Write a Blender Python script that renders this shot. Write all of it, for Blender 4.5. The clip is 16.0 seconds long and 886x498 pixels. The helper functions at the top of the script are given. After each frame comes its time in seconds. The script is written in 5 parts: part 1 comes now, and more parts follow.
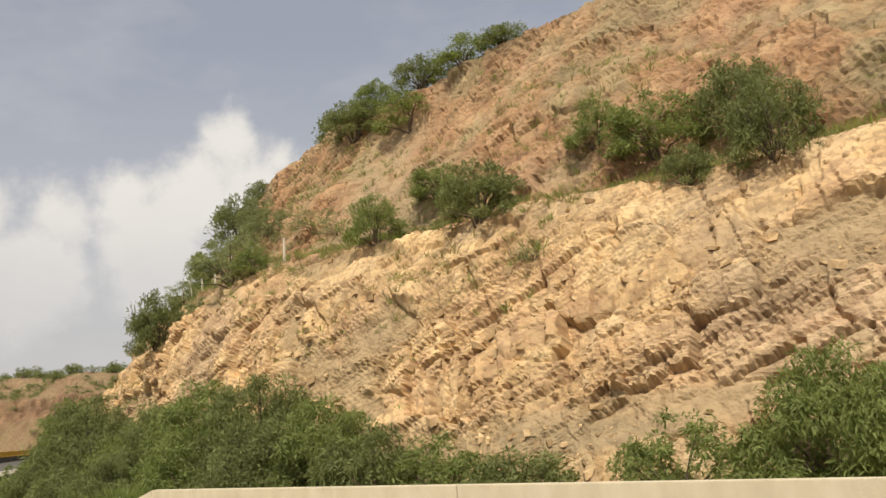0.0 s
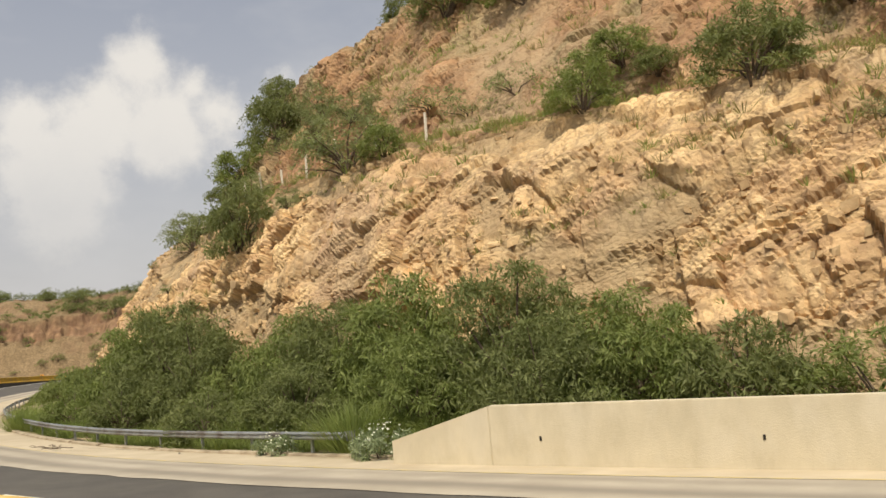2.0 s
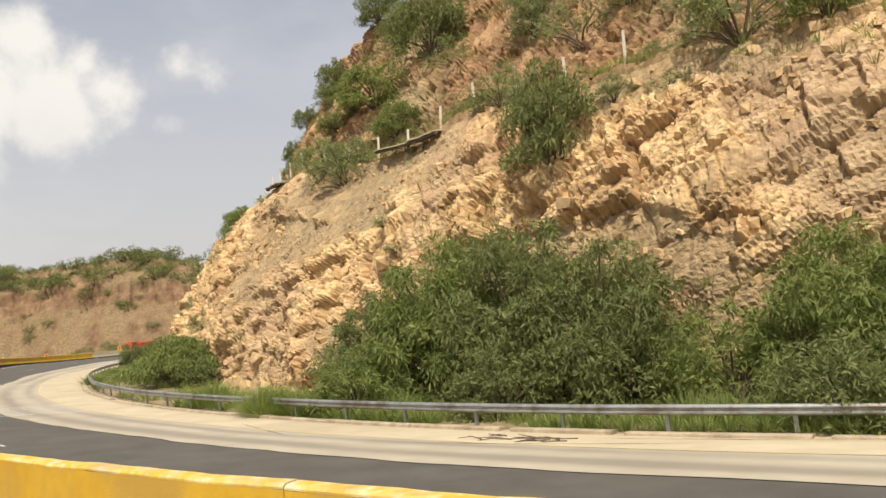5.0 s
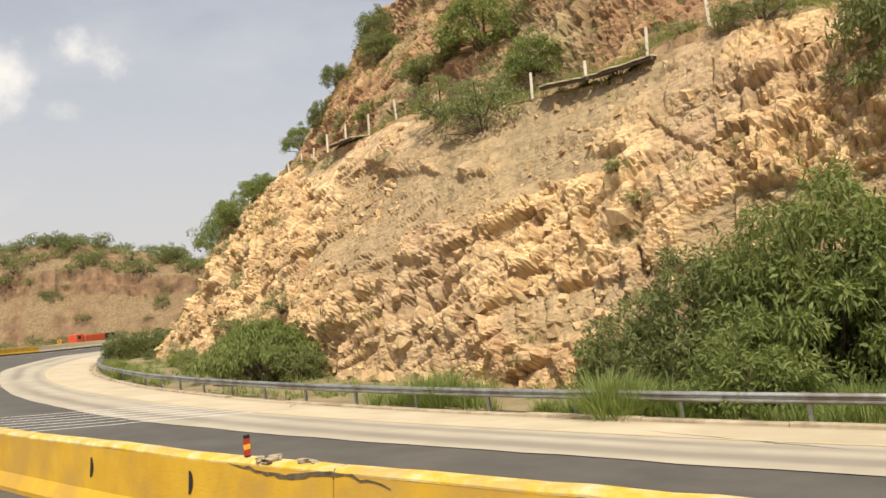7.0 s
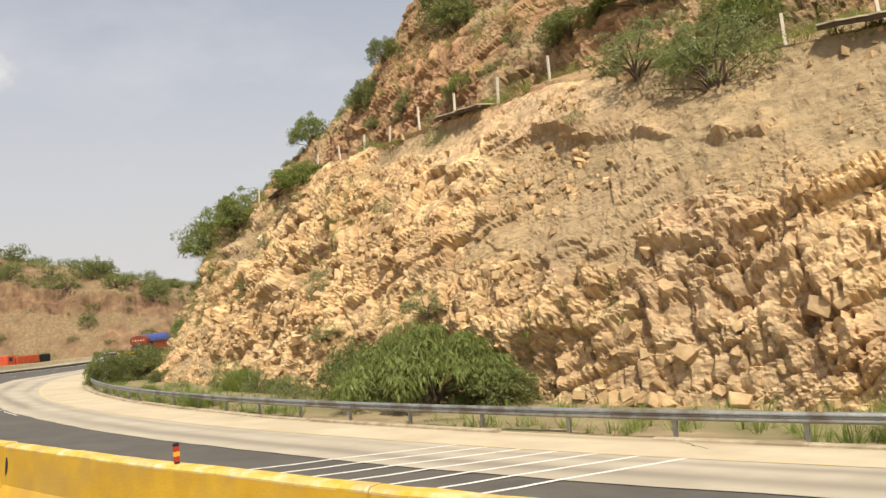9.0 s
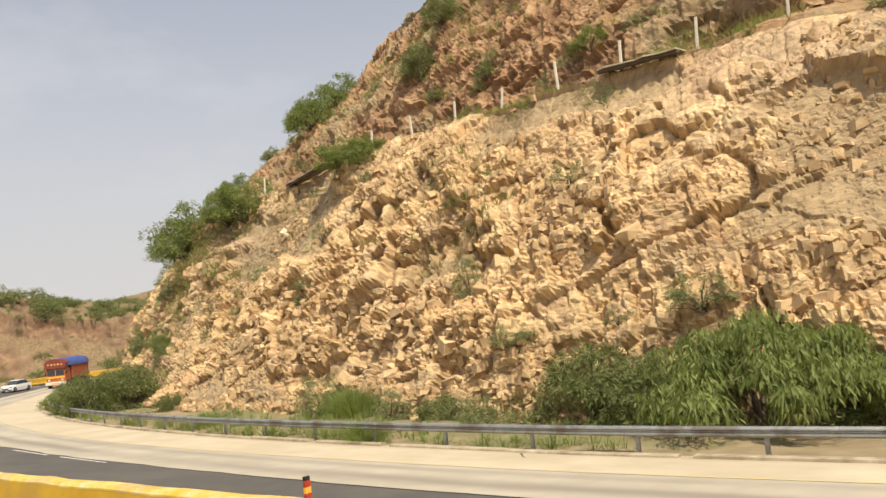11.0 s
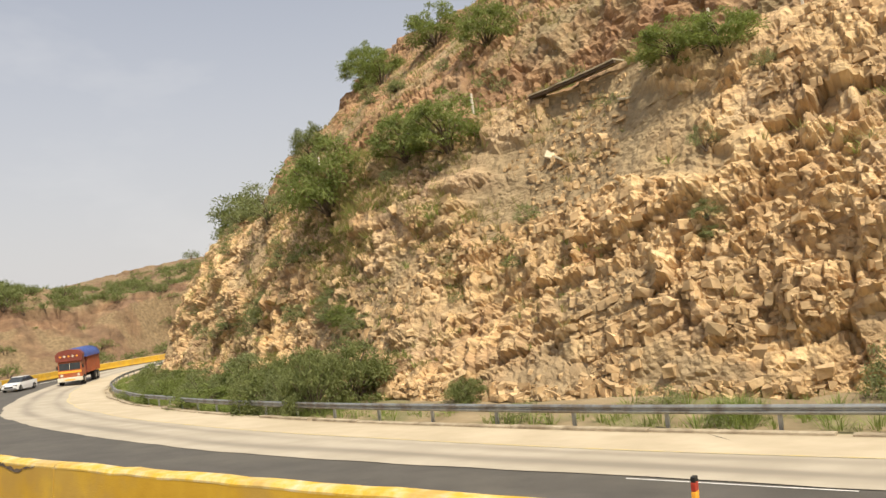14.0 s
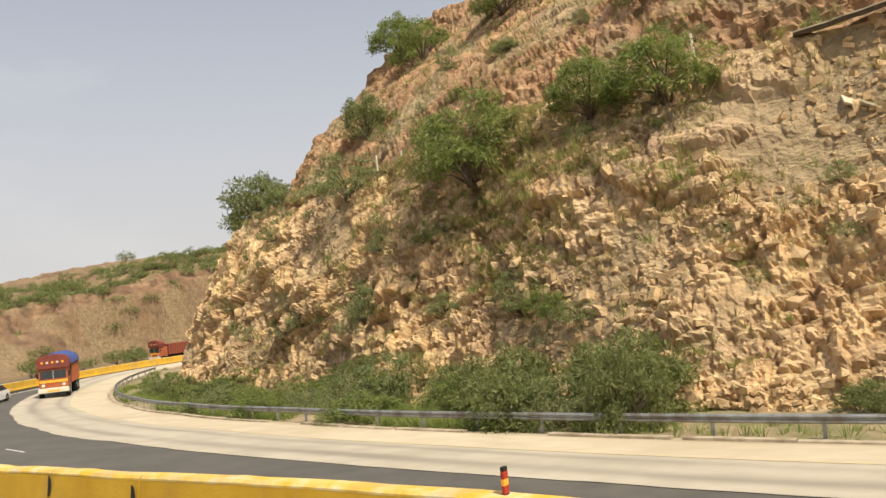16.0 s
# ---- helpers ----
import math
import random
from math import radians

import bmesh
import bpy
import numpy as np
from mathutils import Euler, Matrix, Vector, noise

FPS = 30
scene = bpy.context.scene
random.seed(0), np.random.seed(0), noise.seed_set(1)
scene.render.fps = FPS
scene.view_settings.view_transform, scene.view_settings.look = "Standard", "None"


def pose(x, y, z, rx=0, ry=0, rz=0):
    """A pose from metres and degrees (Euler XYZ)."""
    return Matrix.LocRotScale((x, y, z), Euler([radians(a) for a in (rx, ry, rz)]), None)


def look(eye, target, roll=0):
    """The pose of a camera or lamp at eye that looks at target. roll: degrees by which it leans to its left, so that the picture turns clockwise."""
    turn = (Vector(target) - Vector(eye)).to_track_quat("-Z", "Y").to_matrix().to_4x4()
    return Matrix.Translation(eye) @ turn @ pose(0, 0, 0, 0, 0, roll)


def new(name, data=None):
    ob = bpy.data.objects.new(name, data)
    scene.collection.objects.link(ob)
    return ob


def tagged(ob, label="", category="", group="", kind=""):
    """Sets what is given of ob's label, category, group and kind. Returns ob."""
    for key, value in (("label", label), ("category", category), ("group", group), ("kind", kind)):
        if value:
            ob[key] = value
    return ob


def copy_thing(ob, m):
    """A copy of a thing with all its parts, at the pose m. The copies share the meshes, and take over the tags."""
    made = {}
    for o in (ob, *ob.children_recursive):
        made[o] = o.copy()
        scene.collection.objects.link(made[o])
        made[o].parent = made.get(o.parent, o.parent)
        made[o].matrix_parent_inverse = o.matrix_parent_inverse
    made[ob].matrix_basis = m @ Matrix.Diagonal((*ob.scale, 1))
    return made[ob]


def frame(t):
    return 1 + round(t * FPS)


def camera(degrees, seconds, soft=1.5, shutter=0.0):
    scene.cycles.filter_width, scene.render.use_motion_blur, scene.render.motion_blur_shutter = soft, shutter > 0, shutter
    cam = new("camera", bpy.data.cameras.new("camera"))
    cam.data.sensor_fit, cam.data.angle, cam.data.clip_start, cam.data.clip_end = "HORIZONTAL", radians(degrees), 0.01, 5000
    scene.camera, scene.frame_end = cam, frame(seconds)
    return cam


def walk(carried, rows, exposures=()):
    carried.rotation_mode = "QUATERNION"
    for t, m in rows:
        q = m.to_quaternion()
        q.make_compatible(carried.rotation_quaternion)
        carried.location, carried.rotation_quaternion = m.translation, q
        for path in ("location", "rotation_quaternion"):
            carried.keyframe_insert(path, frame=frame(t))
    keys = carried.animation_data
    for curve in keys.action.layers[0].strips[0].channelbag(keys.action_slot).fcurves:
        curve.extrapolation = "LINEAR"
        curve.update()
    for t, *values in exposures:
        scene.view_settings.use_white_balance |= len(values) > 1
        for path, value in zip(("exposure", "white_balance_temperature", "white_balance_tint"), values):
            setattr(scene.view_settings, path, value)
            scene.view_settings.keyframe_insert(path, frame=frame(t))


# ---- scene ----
cam = camera(58.0, 16.0)
PATH = [
    (0, (0.0, 0.001, 4.196), (0.002, 1.97, 4.544), -6.3),
    (0.5, (-3.985, 2.491, 4.196), (-3.959, 4.469, 4.497), -6.4),
    (1, (-7.975, 5.101, 4.196), (-7.907, 7.087, 4.426), -6.2),
    (1.5, (-11.962, 7.831, 4.196), (-11.833, 9.818, 4.388), -6.0),
    (2, (-15.938, 10.683, 4.196), (-15.752, 12.667, 4.363), -6.1),
    (2.5, (-19.895, 13.657, 4.196), (-19.703, 15.642, 4.348), -6.3),
    (3, (-23.812, 16.743, 4.196), (-23.644, 18.731, 4.331), -7.0),
    (3.5, (-27.667, 19.93, 4.196), (-27.467, 21.914, 4.344), -7.4),
    (3.7, (-29.187, 21.23, 4.196), (-28.962, 23.211, 4.353), -7.3),
    (5.8, (-44.032, 35.733, 4.196), (-43.51, 37.662, 4.278), -5.4),
    (6, (-45.316, 37.209, 4.196), (-44.775, 39.133, 4.277), -5.3),
    (6.5, (-48.411, 40.984, 4.196), (-47.819, 42.893, 4.279), -5.4),
    (7, (-51.351, 44.879, 4.196), (-50.71, 46.772, 4.275), -5.6),
    (7.5, (-54.148, 48.893, 4.196), (-53.462, 50.77, 4.28), -5.8),
    (8, (-56.815, 53.026, 4.196), (-56.082, 54.885, 4.29), -5.6),
    (8.5, (-59.36, 57.277, 4.196), (-58.563, 59.109, 4.293), -5.4),
    (8.7, (-60.344, 59.008, 4.196), (-59.52, 60.827, 4.303), -5.3),
    (10.8, (-69.51, 78.077, 4.196), (-68.385, 79.725, 4.329), -5.5),
    (11, (-70.277, 79.967, 4.196), (-69.135, 81.603, 4.341), -5.5),
    (11.5, (-72.125, 84.744, 4.196), (-70.956, 86.358, 4.371), -5.7),
    (12, (-73.888, 89.594, 4.196), (-72.675, 91.177, 4.354), -5.7),
    (12.5, (-75.573, 94.514, 4.196), (-74.331, 96.077, 4.333), -6.0),
    (13, (-77.177, 99.501, 4.196), (-75.916, 101.048, 4.321), -6.2),
    (13.5, (-78.696, 104.548, 4.196), (-77.404, 106.07, 4.31), -6.1),
    (14, (-80.123, 109.653, 4.196), (-78.805, 111.153, 4.301), -6.2),
    (14.5, (-81.452, 114.812, 4.196), (-80.109, 116.291, 4.288), -6.5),
    (15, (-82.676, 120.026, 4.196), (-81.3, 121.475, 4.278), -6.3),
    (15.5, (-83.784, 125.299, 4.196), (-82.356, 126.696, 4.288), -6.0),
    (16, (-84.77, 130.633, 4.196), (-83.279, 131.961, 4.313), -5.4),
]
walk(cam, [(t, look(eye, target, roll)) for t, eye, target, roll in PATH], [(0, -0.02), (2, -0.04), (3.5, 0.06), (6, 0.23), (8, 0.26), (16, 0.25)])

# ---------------------------------------------------------------- world, sun
SUN_AZ, SUN_EL = 192.0, 58.0          # compass of the sun (degrees from +y, clockwise) and its height
world = bpy.data.worlds.new("world")
scene.world = world
world.use_nodes = True


def node(nt, kind, **kw):
    n = nt.nodes.new(kind)
    for k, v in kw.items():
        if k in n.inputs:
            n.inputs[k].default_value = v
    return n


def build_world():
    nt = world.node_tree
    nt.nodes.clear()
    L = nt.links.new
    out = nt.nodes.new("ShaderNodeOutputWorld")
    bg = nt.nodes.new("ShaderNodeBackground")
    sky = nt.nodes.new("ShaderNodeTexSky")
    sky.sky_type, sky.sun_disc = "NISHITA", False
    sky.sun_elevation, sky.sun_rotation = radians(SUN_EL), radians(SUN_AZ)
    sky.air_density, sky.dust_density, sky.ozone_density = 1.0, 4.0, 1.0
    co = nt.nodes.new("ShaderNodeTexCoord")
    sep = nt.nodes.new("ShaderNodeSeparateXYZ")
    L(co.outputs["Generated"], sep.inputs[0])
    # haze: thick at the horizon, thin above
    hz = nt.nodes.new("ShaderNodeMapRange")
    hz.inputs["From Min"].default_value, hz.inputs["From Max"].default_value = -0.02, 0.42
    hz.inputs["To Min"].default_value, hz.inputs["To Max"].default_value = 0.96, 0.42
    L(sep.outputs["Z"], hz.inputs["Value"])
    mix = nt.nodes.new("ShaderNodeMix")
    mix.data_type = "RGBA"
    L(hz.outputs[0], mix.inputs["Factor"])
    L(sky.outputs[0], mix.inputs["A"])
    mix.inputs["B"].default_value = (5.6, 5.4, 5.3, 1)
    # cumulus heads low in the sky, in degrees of azimuth, height and radius
    def math_(op, x, y=None, z=None):
        n = nt.nodes.new("ShaderNodeMath")
        n.operation = op
        for k, q in enumerate((x, y, z)):
            if q is None:
                continue
            if isinstance(q, (int, float)):
                n.inputs[k].default_value = q
            else:
                L(q, n.inputs[k])
        return n.outputs[0]

    az = math_("MULTIPLY", math_("ARCTAN2", sep.outputs["X"], sep.outputs["Y"]), 57.2958)
    el = math_("MULTIPLY", math_("ARCSINE", sep.outputs["Z"]), 57.2958)
    near = None
    for a0, e0, r0 in CLOUD_HEADS:
        da, de = math_("DIVIDE", math_("SUBTRACT", az, a0), r0), math_("DIVIDE", math_("SUBTRACT", el, e0), r0)
        de = math_("MULTIPLY", de, 0.95)
        d = math_("MULTIPLY", math_("SUBTRACT", math_("SQRT", math_("ADD", math_("MULTIPLY", da, da), math_("MULTIPLY", de, de))), 1.0), r0)
        near = d if near is None else math_("SMOOTH_MIN", near, d, 0.7)
    nz = node(nt, "ShaderNodeTexNoise", Scale=16.0, Detail=8.0, Roughness=0.62)
    L(co.outputs["Generated"], nz.inputs["Vector"])
    puff = math_("MULTIPLY_ADD", math_("SUBTRACT", nz.outputs["Fac"], 0.5), -5.2, near)
    scl = nt.nodes.new("ShaderNodeVectorMath")
    scl.operation = "MULTIPLY"
    L(co.outputs["Generated"], scl.inputs[0])
    scl.inputs[1].default_value = (1.0, 1.0, 2.2)
    mr = nt.nodes.new("ShaderNodeMapRange")
    mr.interpolation_type = "SMOOTHSTEP"
    mr.inputs["From Min"].default_value, mr.inputs["From Max"].default_value = 0.5, -2.0
    mr.inputs["To Min"].default_value, mr.inputs["To Max"].default_value = 0.0, 0.92
    L(puff, mr.inputs["Value"])
    # the heads stand bright above a base that melts into the haze
    fade = nt.nodes.new("ShaderNodeMapRange")
    fade.interpolation_type = "SMOOTHSTEP"
    fade.inputs["From Min"].default_value, fade.inputs["From Max"].default_value = 4.0, 17.0
    fade.inputs["To Min"].default_value, fade.inputs["To Max"].default_value = 0.28, 1.0
    L(math_("MULTIPLY_ADD", math_("SUBTRACT", nz.outputs["Fac"], 0.5), 4.0, el), fade.inputs["Value"])
    cover = math_("MULTIPLY", mr.outputs[0], fade.outputs[0])
    # thin cloud everywhere
    nz3 = node(nt, "ShaderNodeTexNoise", Scale=2.6, Detail=5.0, Roughness=0.6)
    L(scl.outputs[0], nz3.inputs["Vector"])
    m3 = nt.nodes.new("ShaderNodeMapRange")
    m3.inputs["From Min"].default_value, m3.inputs["From Max"].default_value = 0.5, 0.75
    m3.inputs["To Min"].default_value, m3.inputs["To Max"].default_value = 0.0, 0.35
    L(nz3.outputs["Fac"], m3.inputs["Value"])
    thin = nt.nodes.new("ShaderNodeMix")
    thin.data_type = "RGBA"
    L(m3.outputs[0], thin.inputs["Factor"])
    L(mix.outputs["Result"], thin.inputs["A"])
    thin.inputs["B"].default_value = (6.3, 6.2, 6.1, 1)
    cl = nt.nodes.new("ShaderNodeMix")
    cl.data_type = "RGBA"
    L(cover, cl.inputs["Factor"])
    L(thin.outputs["Result"], cl.inputs["A"])
    cl.inputs["B"].default_value = (7.8, 7.4, 6.8, 1)
    L(cl.outputs["Result"], bg.inputs["Color"])
    bg.inputs["Strength"].default_value = SKY
    L(bg.outputs[0], out.inputs[0])


CLOUD_HEADS = [(-14.6, 18.6, 2.3), (-11.2, 17.2, 2.0), (-13.4, 14.8, 3.8), (-10.0, 15.6, 2.6), (-16.6, 15.6, 3.0), (-18.4, 14.2, 3.2), (-22.0, 14.6, 2.7), (-26.0, 13.6, 2.7), (-30.5, 13.6, 3.0), (-36, 13, 3.6), (-20, 11, 4.5), (-28, 10, 4.5), (-5.0, 16.9, 1.3), (-3.2, 16.4, 0.9), (-6.0, 13.3, 0.9)]
SKY = 0.112
build_world()
sun = new("sun", bpy.data.lights.new("sun", "SUN"))
sun.data.energy, sun.data.angle, sun.data.color = 4.5, radians(0.6), (1.0, 0.905, 0.73)
_az, _el = radians(SUN_AZ), radians(SUN_EL)
SUN_DIR = Vector((math.sin(_az) * math.cos(_el), math.cos(_az) * math.cos(_el), math.sin(_el)))
sun.matrix_world = look(SUN_DIR * 200, (0, 0, 0))

# ---------------------------------------------------------------- materials


def material(name, stops, scale=1.0, rough=0.85, bump=0.3, fine=18.0, metal=0.0, stain=None, rand=0.0, detail=6.0, stretch=(1, 1, 1), spec=0.3):
    """Noise-mottled surface: stops is a list of (place, colour); stain adds a second, broader tint (colour, scale, amount)."""
    m = bpy.data.materials.new(name)
    m.use_nodes = True
    nt = m.node_tree
    L = nt.links.new
    bsdf = nt.nodes["Principled BSDF"]
    bsdf.inputs["Roughness"].default_value, bsdf.inputs["Metallic"].default_value = rough, metal
    bsdf.inputs["Specular IOR Level"].default_value = spec
    co = nt.nodes.new("ShaderNodeTexCoord")
    mp = nt.nodes.new("ShaderNodeMapping")
    mp.inputs["Scale"].default_value = stretch
    L(co.outputs["Object"], mp.inputs["Vector"])
    nz = node(nt, "ShaderNodeTexNoise", Scale=scale, Detail=detail, Roughness=0.62)
    L(mp.outputs[0], nz.inputs["Vector"])
    ramp = nt.nodes.new("ShaderNodeValToRGB")
    el = ramp.color_ramp.elements
    while len(el) < len(stops):
        el.new(0.5)
    for e, (p, c) in zip(el, stops):
        e.position, e.color = p, (*c, 1)
    L(nz.outputs["Fac"], ramp.inputs["Fac"])
    col = ramp.outputs["Color"]
    if stain:
        s = node(nt, "ShaderNodeTexNoise", Scale=stain[1], Detail=4.0, Roughness=0.6)
        L(mp.outputs[0], s.inputs["Vector"])
        r = nt.nodes.new("ShaderNodeMapRange")
        r.inputs["From Min"].default_value, r.inputs["From Max"].default_value = 0.48, 0.62
        r.inputs["To Max"].default_value = stain[2]
        L(s.outputs["Fac"], r.inputs["Value"])
        mx = nt.nodes.new("ShaderNodeMix")
        mx.data_type = "RGBA"
        L(r.outputs[0], mx.inputs["Factor"])
        L(col, mx.inputs["A"])
        mx.inputs["B"].default_value = (*stain[0], 1)
        col = mx.outputs["Result"]
    if rand:
        oi = nt.nodes.new("ShaderNodeObjectInfo")
        geo = nt.nodes.new("ShaderNodeNewGeometry")
        add = nt.nodes.new("ShaderNodeMath")
        add.operation = "ADD"
        L(oi.outputs["Random"], add.inputs[0])
        L(geo.outputs["Random Per Island"], add.inputs[1])
        fr = nt.nodes.new("ShaderNodeMath")
        fr.operation = "FRACT"
        L(add.outputs[0], fr.inputs[0])
        r = nt.nodes.new("ShaderNodeMapRange")
        r.inputs["To Min"].default_value, r.inputs["To Max"].default_value = 1 - rand, 1 + rand
        L(fr.outputs[0], r.inputs["Value"])
        hs = nt.nodes.new("ShaderNodeHueSaturation")
        L(r.outputs[0], hs.inputs["Value"])
        L(col, hs.inputs["Color"])
        col = hs.outputs["Color"]
    L(col, bsdf.inputs["Base Color"])
    if bump:
        f = node(nt, "ShaderNodeTexNoise", Scale=fine, Detail=5.0, Roughness=0.65)
        L(co.outputs["Object"], f.inputs["Vector"])
        bp = nt.nodes.new("ShaderNodeBump")
        bp.inputs["Strength"].default_value, bp.inputs["Distance"].default_value = bump, 1.0 / fine
        L(f.outputs["Fac"], bp.inputs["Height"])
        L(bp.outputs[0], bsdf.inputs["Normal"])
    return m


def leaf_material(name, dark, light, rand=0.25):
    m = material(name, [(0.3, dark), (0.7, light)], scale=1.3, rough=0.6, bump=0, rand=rand, detail=3, spec=0.25)
    nt = m.node_tree
    bsdf = nt.nodes["Principled BSDF"]
    tr = nt.nodes.new("ShaderNodeBsdfTranslucent")
    tr.inputs["Color"].default_value = (light[0] * 1.3, light[1] * 1.4, light[2], 1)
    mx = nt.nodes.new("ShaderNodeMixShader")
    mx.inputs[0].default_value = 0.36
    out = nt.nodes["Material Output"]
    nt.links.new(bsdf.outputs[0], mx.inputs[1])
    nt.links.new(tr.outputs[0], mx.inputs[2])
    nt.links.new(mx.outputs[0], out.inputs[0])
    return m


M_ROCK = material("rock_face", [(0.25, (0.33, 0.185, 0.075)), (0.42, (0.55, 0.355, 0.155)), (0.6, (0.66, 0.46, 0.22)), (0.8, (0.71, 0.54, 0.29))], scale=0.45, bump=0.6, fine=5.0, stain=((0.37, 0.27, 0.17), 0.10, 0.6))
M_UPPER = material("upper_rock", [(0.3, (0.20, 0.10, 0.045)), (0.5, (0.35, 0.195, 0.085)), (0.75, (0.45, 0.30, 0.15))], scale=0.45, bump=0.6, fine=5.0, stain=((0.27, 0.235, 0.12), 0.13, 0.7))


def bedded(m, soil):
    """Varies a rock by its blocks (tint) and lays earth where the hill has it (soil)."""
    nt = m.node_tree
    L = nt.links.new
    bsdf = nt.nodes["Principled BSDF"]
    col = bsdf.inputs["Base Color"].links[0].from_socket
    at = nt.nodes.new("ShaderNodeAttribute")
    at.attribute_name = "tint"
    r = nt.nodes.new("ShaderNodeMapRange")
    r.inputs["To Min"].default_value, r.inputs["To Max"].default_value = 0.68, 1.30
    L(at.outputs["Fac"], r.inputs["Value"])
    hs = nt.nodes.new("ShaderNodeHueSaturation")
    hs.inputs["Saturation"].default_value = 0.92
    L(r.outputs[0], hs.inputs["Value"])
    ah = nt.nodes.new("ShaderNodeAttribute")
    ah.attribute_name = "hue"
    am = nt.nodes.new("ShaderNodeMath")
    am.operation = "MULTIPLY"
    am.inputs[1].default_value = 0.36
    L(ah.outputs["Fac"], am.inputs[0])
    rusty = nt.nodes.new("ShaderNodeMix")
    rusty.data_type = "RGBA"
    L(am.outputs[0], rusty.inputs["Factor"])
    L(col, rusty.inputs["A"])
    rusty.inputs["B"].default_value = (0.38, 0.225, 0.125, 1)
    L(rusty.outputs["Result"], hs.inputs["Color"])
    at2 = nt.nodes.new("ShaderNodeAttribute")
    at2.attribute_name = "soil"
    co = nt.nodes.new("ShaderNodeTexCoord")
    nz = node(nt, "ShaderNodeTexNoise", Scale=1.6, Detail=6.0, Roughness=0.6)
    L(co.outputs["Object"], nz.inputs["Vector"])
    rp = nt.nodes.new("ShaderNodeValToRGB")
    rp.color_ramp.elements[0].position, rp.color_ramp.elements[0].color = 0.32, (*soil[0], 1)
    rp.color_ramp.elements[1].position, rp.color_ramp.elements[1].color = 0.68, (*soil[1], 1)
    L(nz.outputs["Fac"], rp.inputs["Fac"])
    mx = nt.nodes.new("ShaderNodeMix")
    mx.data_type = "RGBA"
    L(at2.outputs["Fac"], mx.inputs["Factor"])
    L(hs.outputs["Color"], mx.inputs["A"])
    L(rp.outputs["Color"], mx.inputs["B"])
    L(mx.outputs["Result"], bsdf.inputs["Base Color"])


def worn(m, colour, amount):
    """Darkens a surface where its "wear" attribute is high, as rubber and dust do."""
    nt = m.node_tree
    bsdf = nt.nodes["Principled BSDF"]
    col = bsdf.inputs["Base Color"].links[0].from_socket
    at = nt.nodes.new("ShaderNodeAttribute")
    at.attribute_name = "wear"
    mu = nt.nodes.new("ShaderNodeMath")
    mu.operation = "MULTIPLY"
    mu.inputs[1].default_value = amount
    nt.links.new(at.outputs["Fac"], mu.inputs[0])
    mx = nt.nodes.new("ShaderNodeMix")
    mx.data_type = "RGBA"
    nt.links.new(mu.outputs[0], mx.inputs["Factor"])
    nt.links.new(col, mx.inputs["A"])
    mx.inputs["B"].default_value = (*colour, 1)
    nt.links.new(mx.outputs["Result"], bsdf.inputs["Base Color"])


def cracked(m, size, depth):
    """Adds fine joints and chips to a rock's relief, laid along its beds."""
    nt = m.node_tree
    bp = nt.nodes["Principled BSDF"].inputs["Normal"].links[0].from_node
    at = nt.nodes.new("ShaderNodeAttribute")
    at.attribute_name = "bedding"
    mp = nt.nodes.new("ShaderNodeMapping")
    mp.inputs["Scale"].default_value = (0.62, 1.7, 0.62)      # long along the beds, thin across them
    nt.links.new(at.outputs["Vector"], mp.inputs["Vector"])
    v = nt.nodes.new("ShaderNodeTexVoronoi")
    v.feature, v.distance = "F1", "CHEBYCHEV"
    v.inputs["Scale"].default_value = 1.0 / size
    nt.links.new(mp.outputs[0], v.inputs["Vector"])
    b2 = nt.nodes.new("ShaderNodeBump")
    b2.invert = True
    b2.inputs["Strength"].default_value, b2.inputs["Distance"].default_value = 1.0, depth
    nt.links.new(v.outputs["Distance"], b2.inputs["Height"])
    nt.links.new(b2.outputs[0], bp.inputs["Normal"])
    # shade of the gaps between stones, painted dark brown along the joints
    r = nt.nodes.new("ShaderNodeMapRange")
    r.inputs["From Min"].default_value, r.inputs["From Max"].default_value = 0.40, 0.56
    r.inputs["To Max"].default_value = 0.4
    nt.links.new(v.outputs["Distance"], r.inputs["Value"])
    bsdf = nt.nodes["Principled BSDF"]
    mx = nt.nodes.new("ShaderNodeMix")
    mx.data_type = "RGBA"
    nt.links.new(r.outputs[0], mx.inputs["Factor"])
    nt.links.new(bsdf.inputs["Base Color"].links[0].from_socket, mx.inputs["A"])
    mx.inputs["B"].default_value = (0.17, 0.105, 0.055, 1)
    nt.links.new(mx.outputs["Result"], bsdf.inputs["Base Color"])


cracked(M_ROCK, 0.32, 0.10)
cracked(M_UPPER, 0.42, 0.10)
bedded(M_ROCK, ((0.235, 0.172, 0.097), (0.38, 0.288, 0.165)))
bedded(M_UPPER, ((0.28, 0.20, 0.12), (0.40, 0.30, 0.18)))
M_STONE = material("stone", [(0.3, (0.40, 0.265, 0.135)), (0.7, (0.60, 0.44, 0.25))], scale=1.2, bump=0.5, fine=8.0, rand=0.22)
M_SOIL = material("soil", [(0.3, (0.21, 0.16, 0.09)), (0.7, (0.36, 0.28, 0.17))], scale=0.6, bump=0.5, fine=6.0, stain=((0.14, 0.15, 0.06), 0.2, 0.6))
M_FARSOIL = material("far_cut", [(0.3, (0.10, 0.052, 0.028)), (0.55, (0.22, 0.125, 0.062)), (0.75, (0.36, 0.235, 0.12))], scale=0.35, bump=0.7, fine=2.0, stain=((0.20, 0.12, 0.07), 0.12, 0.6))
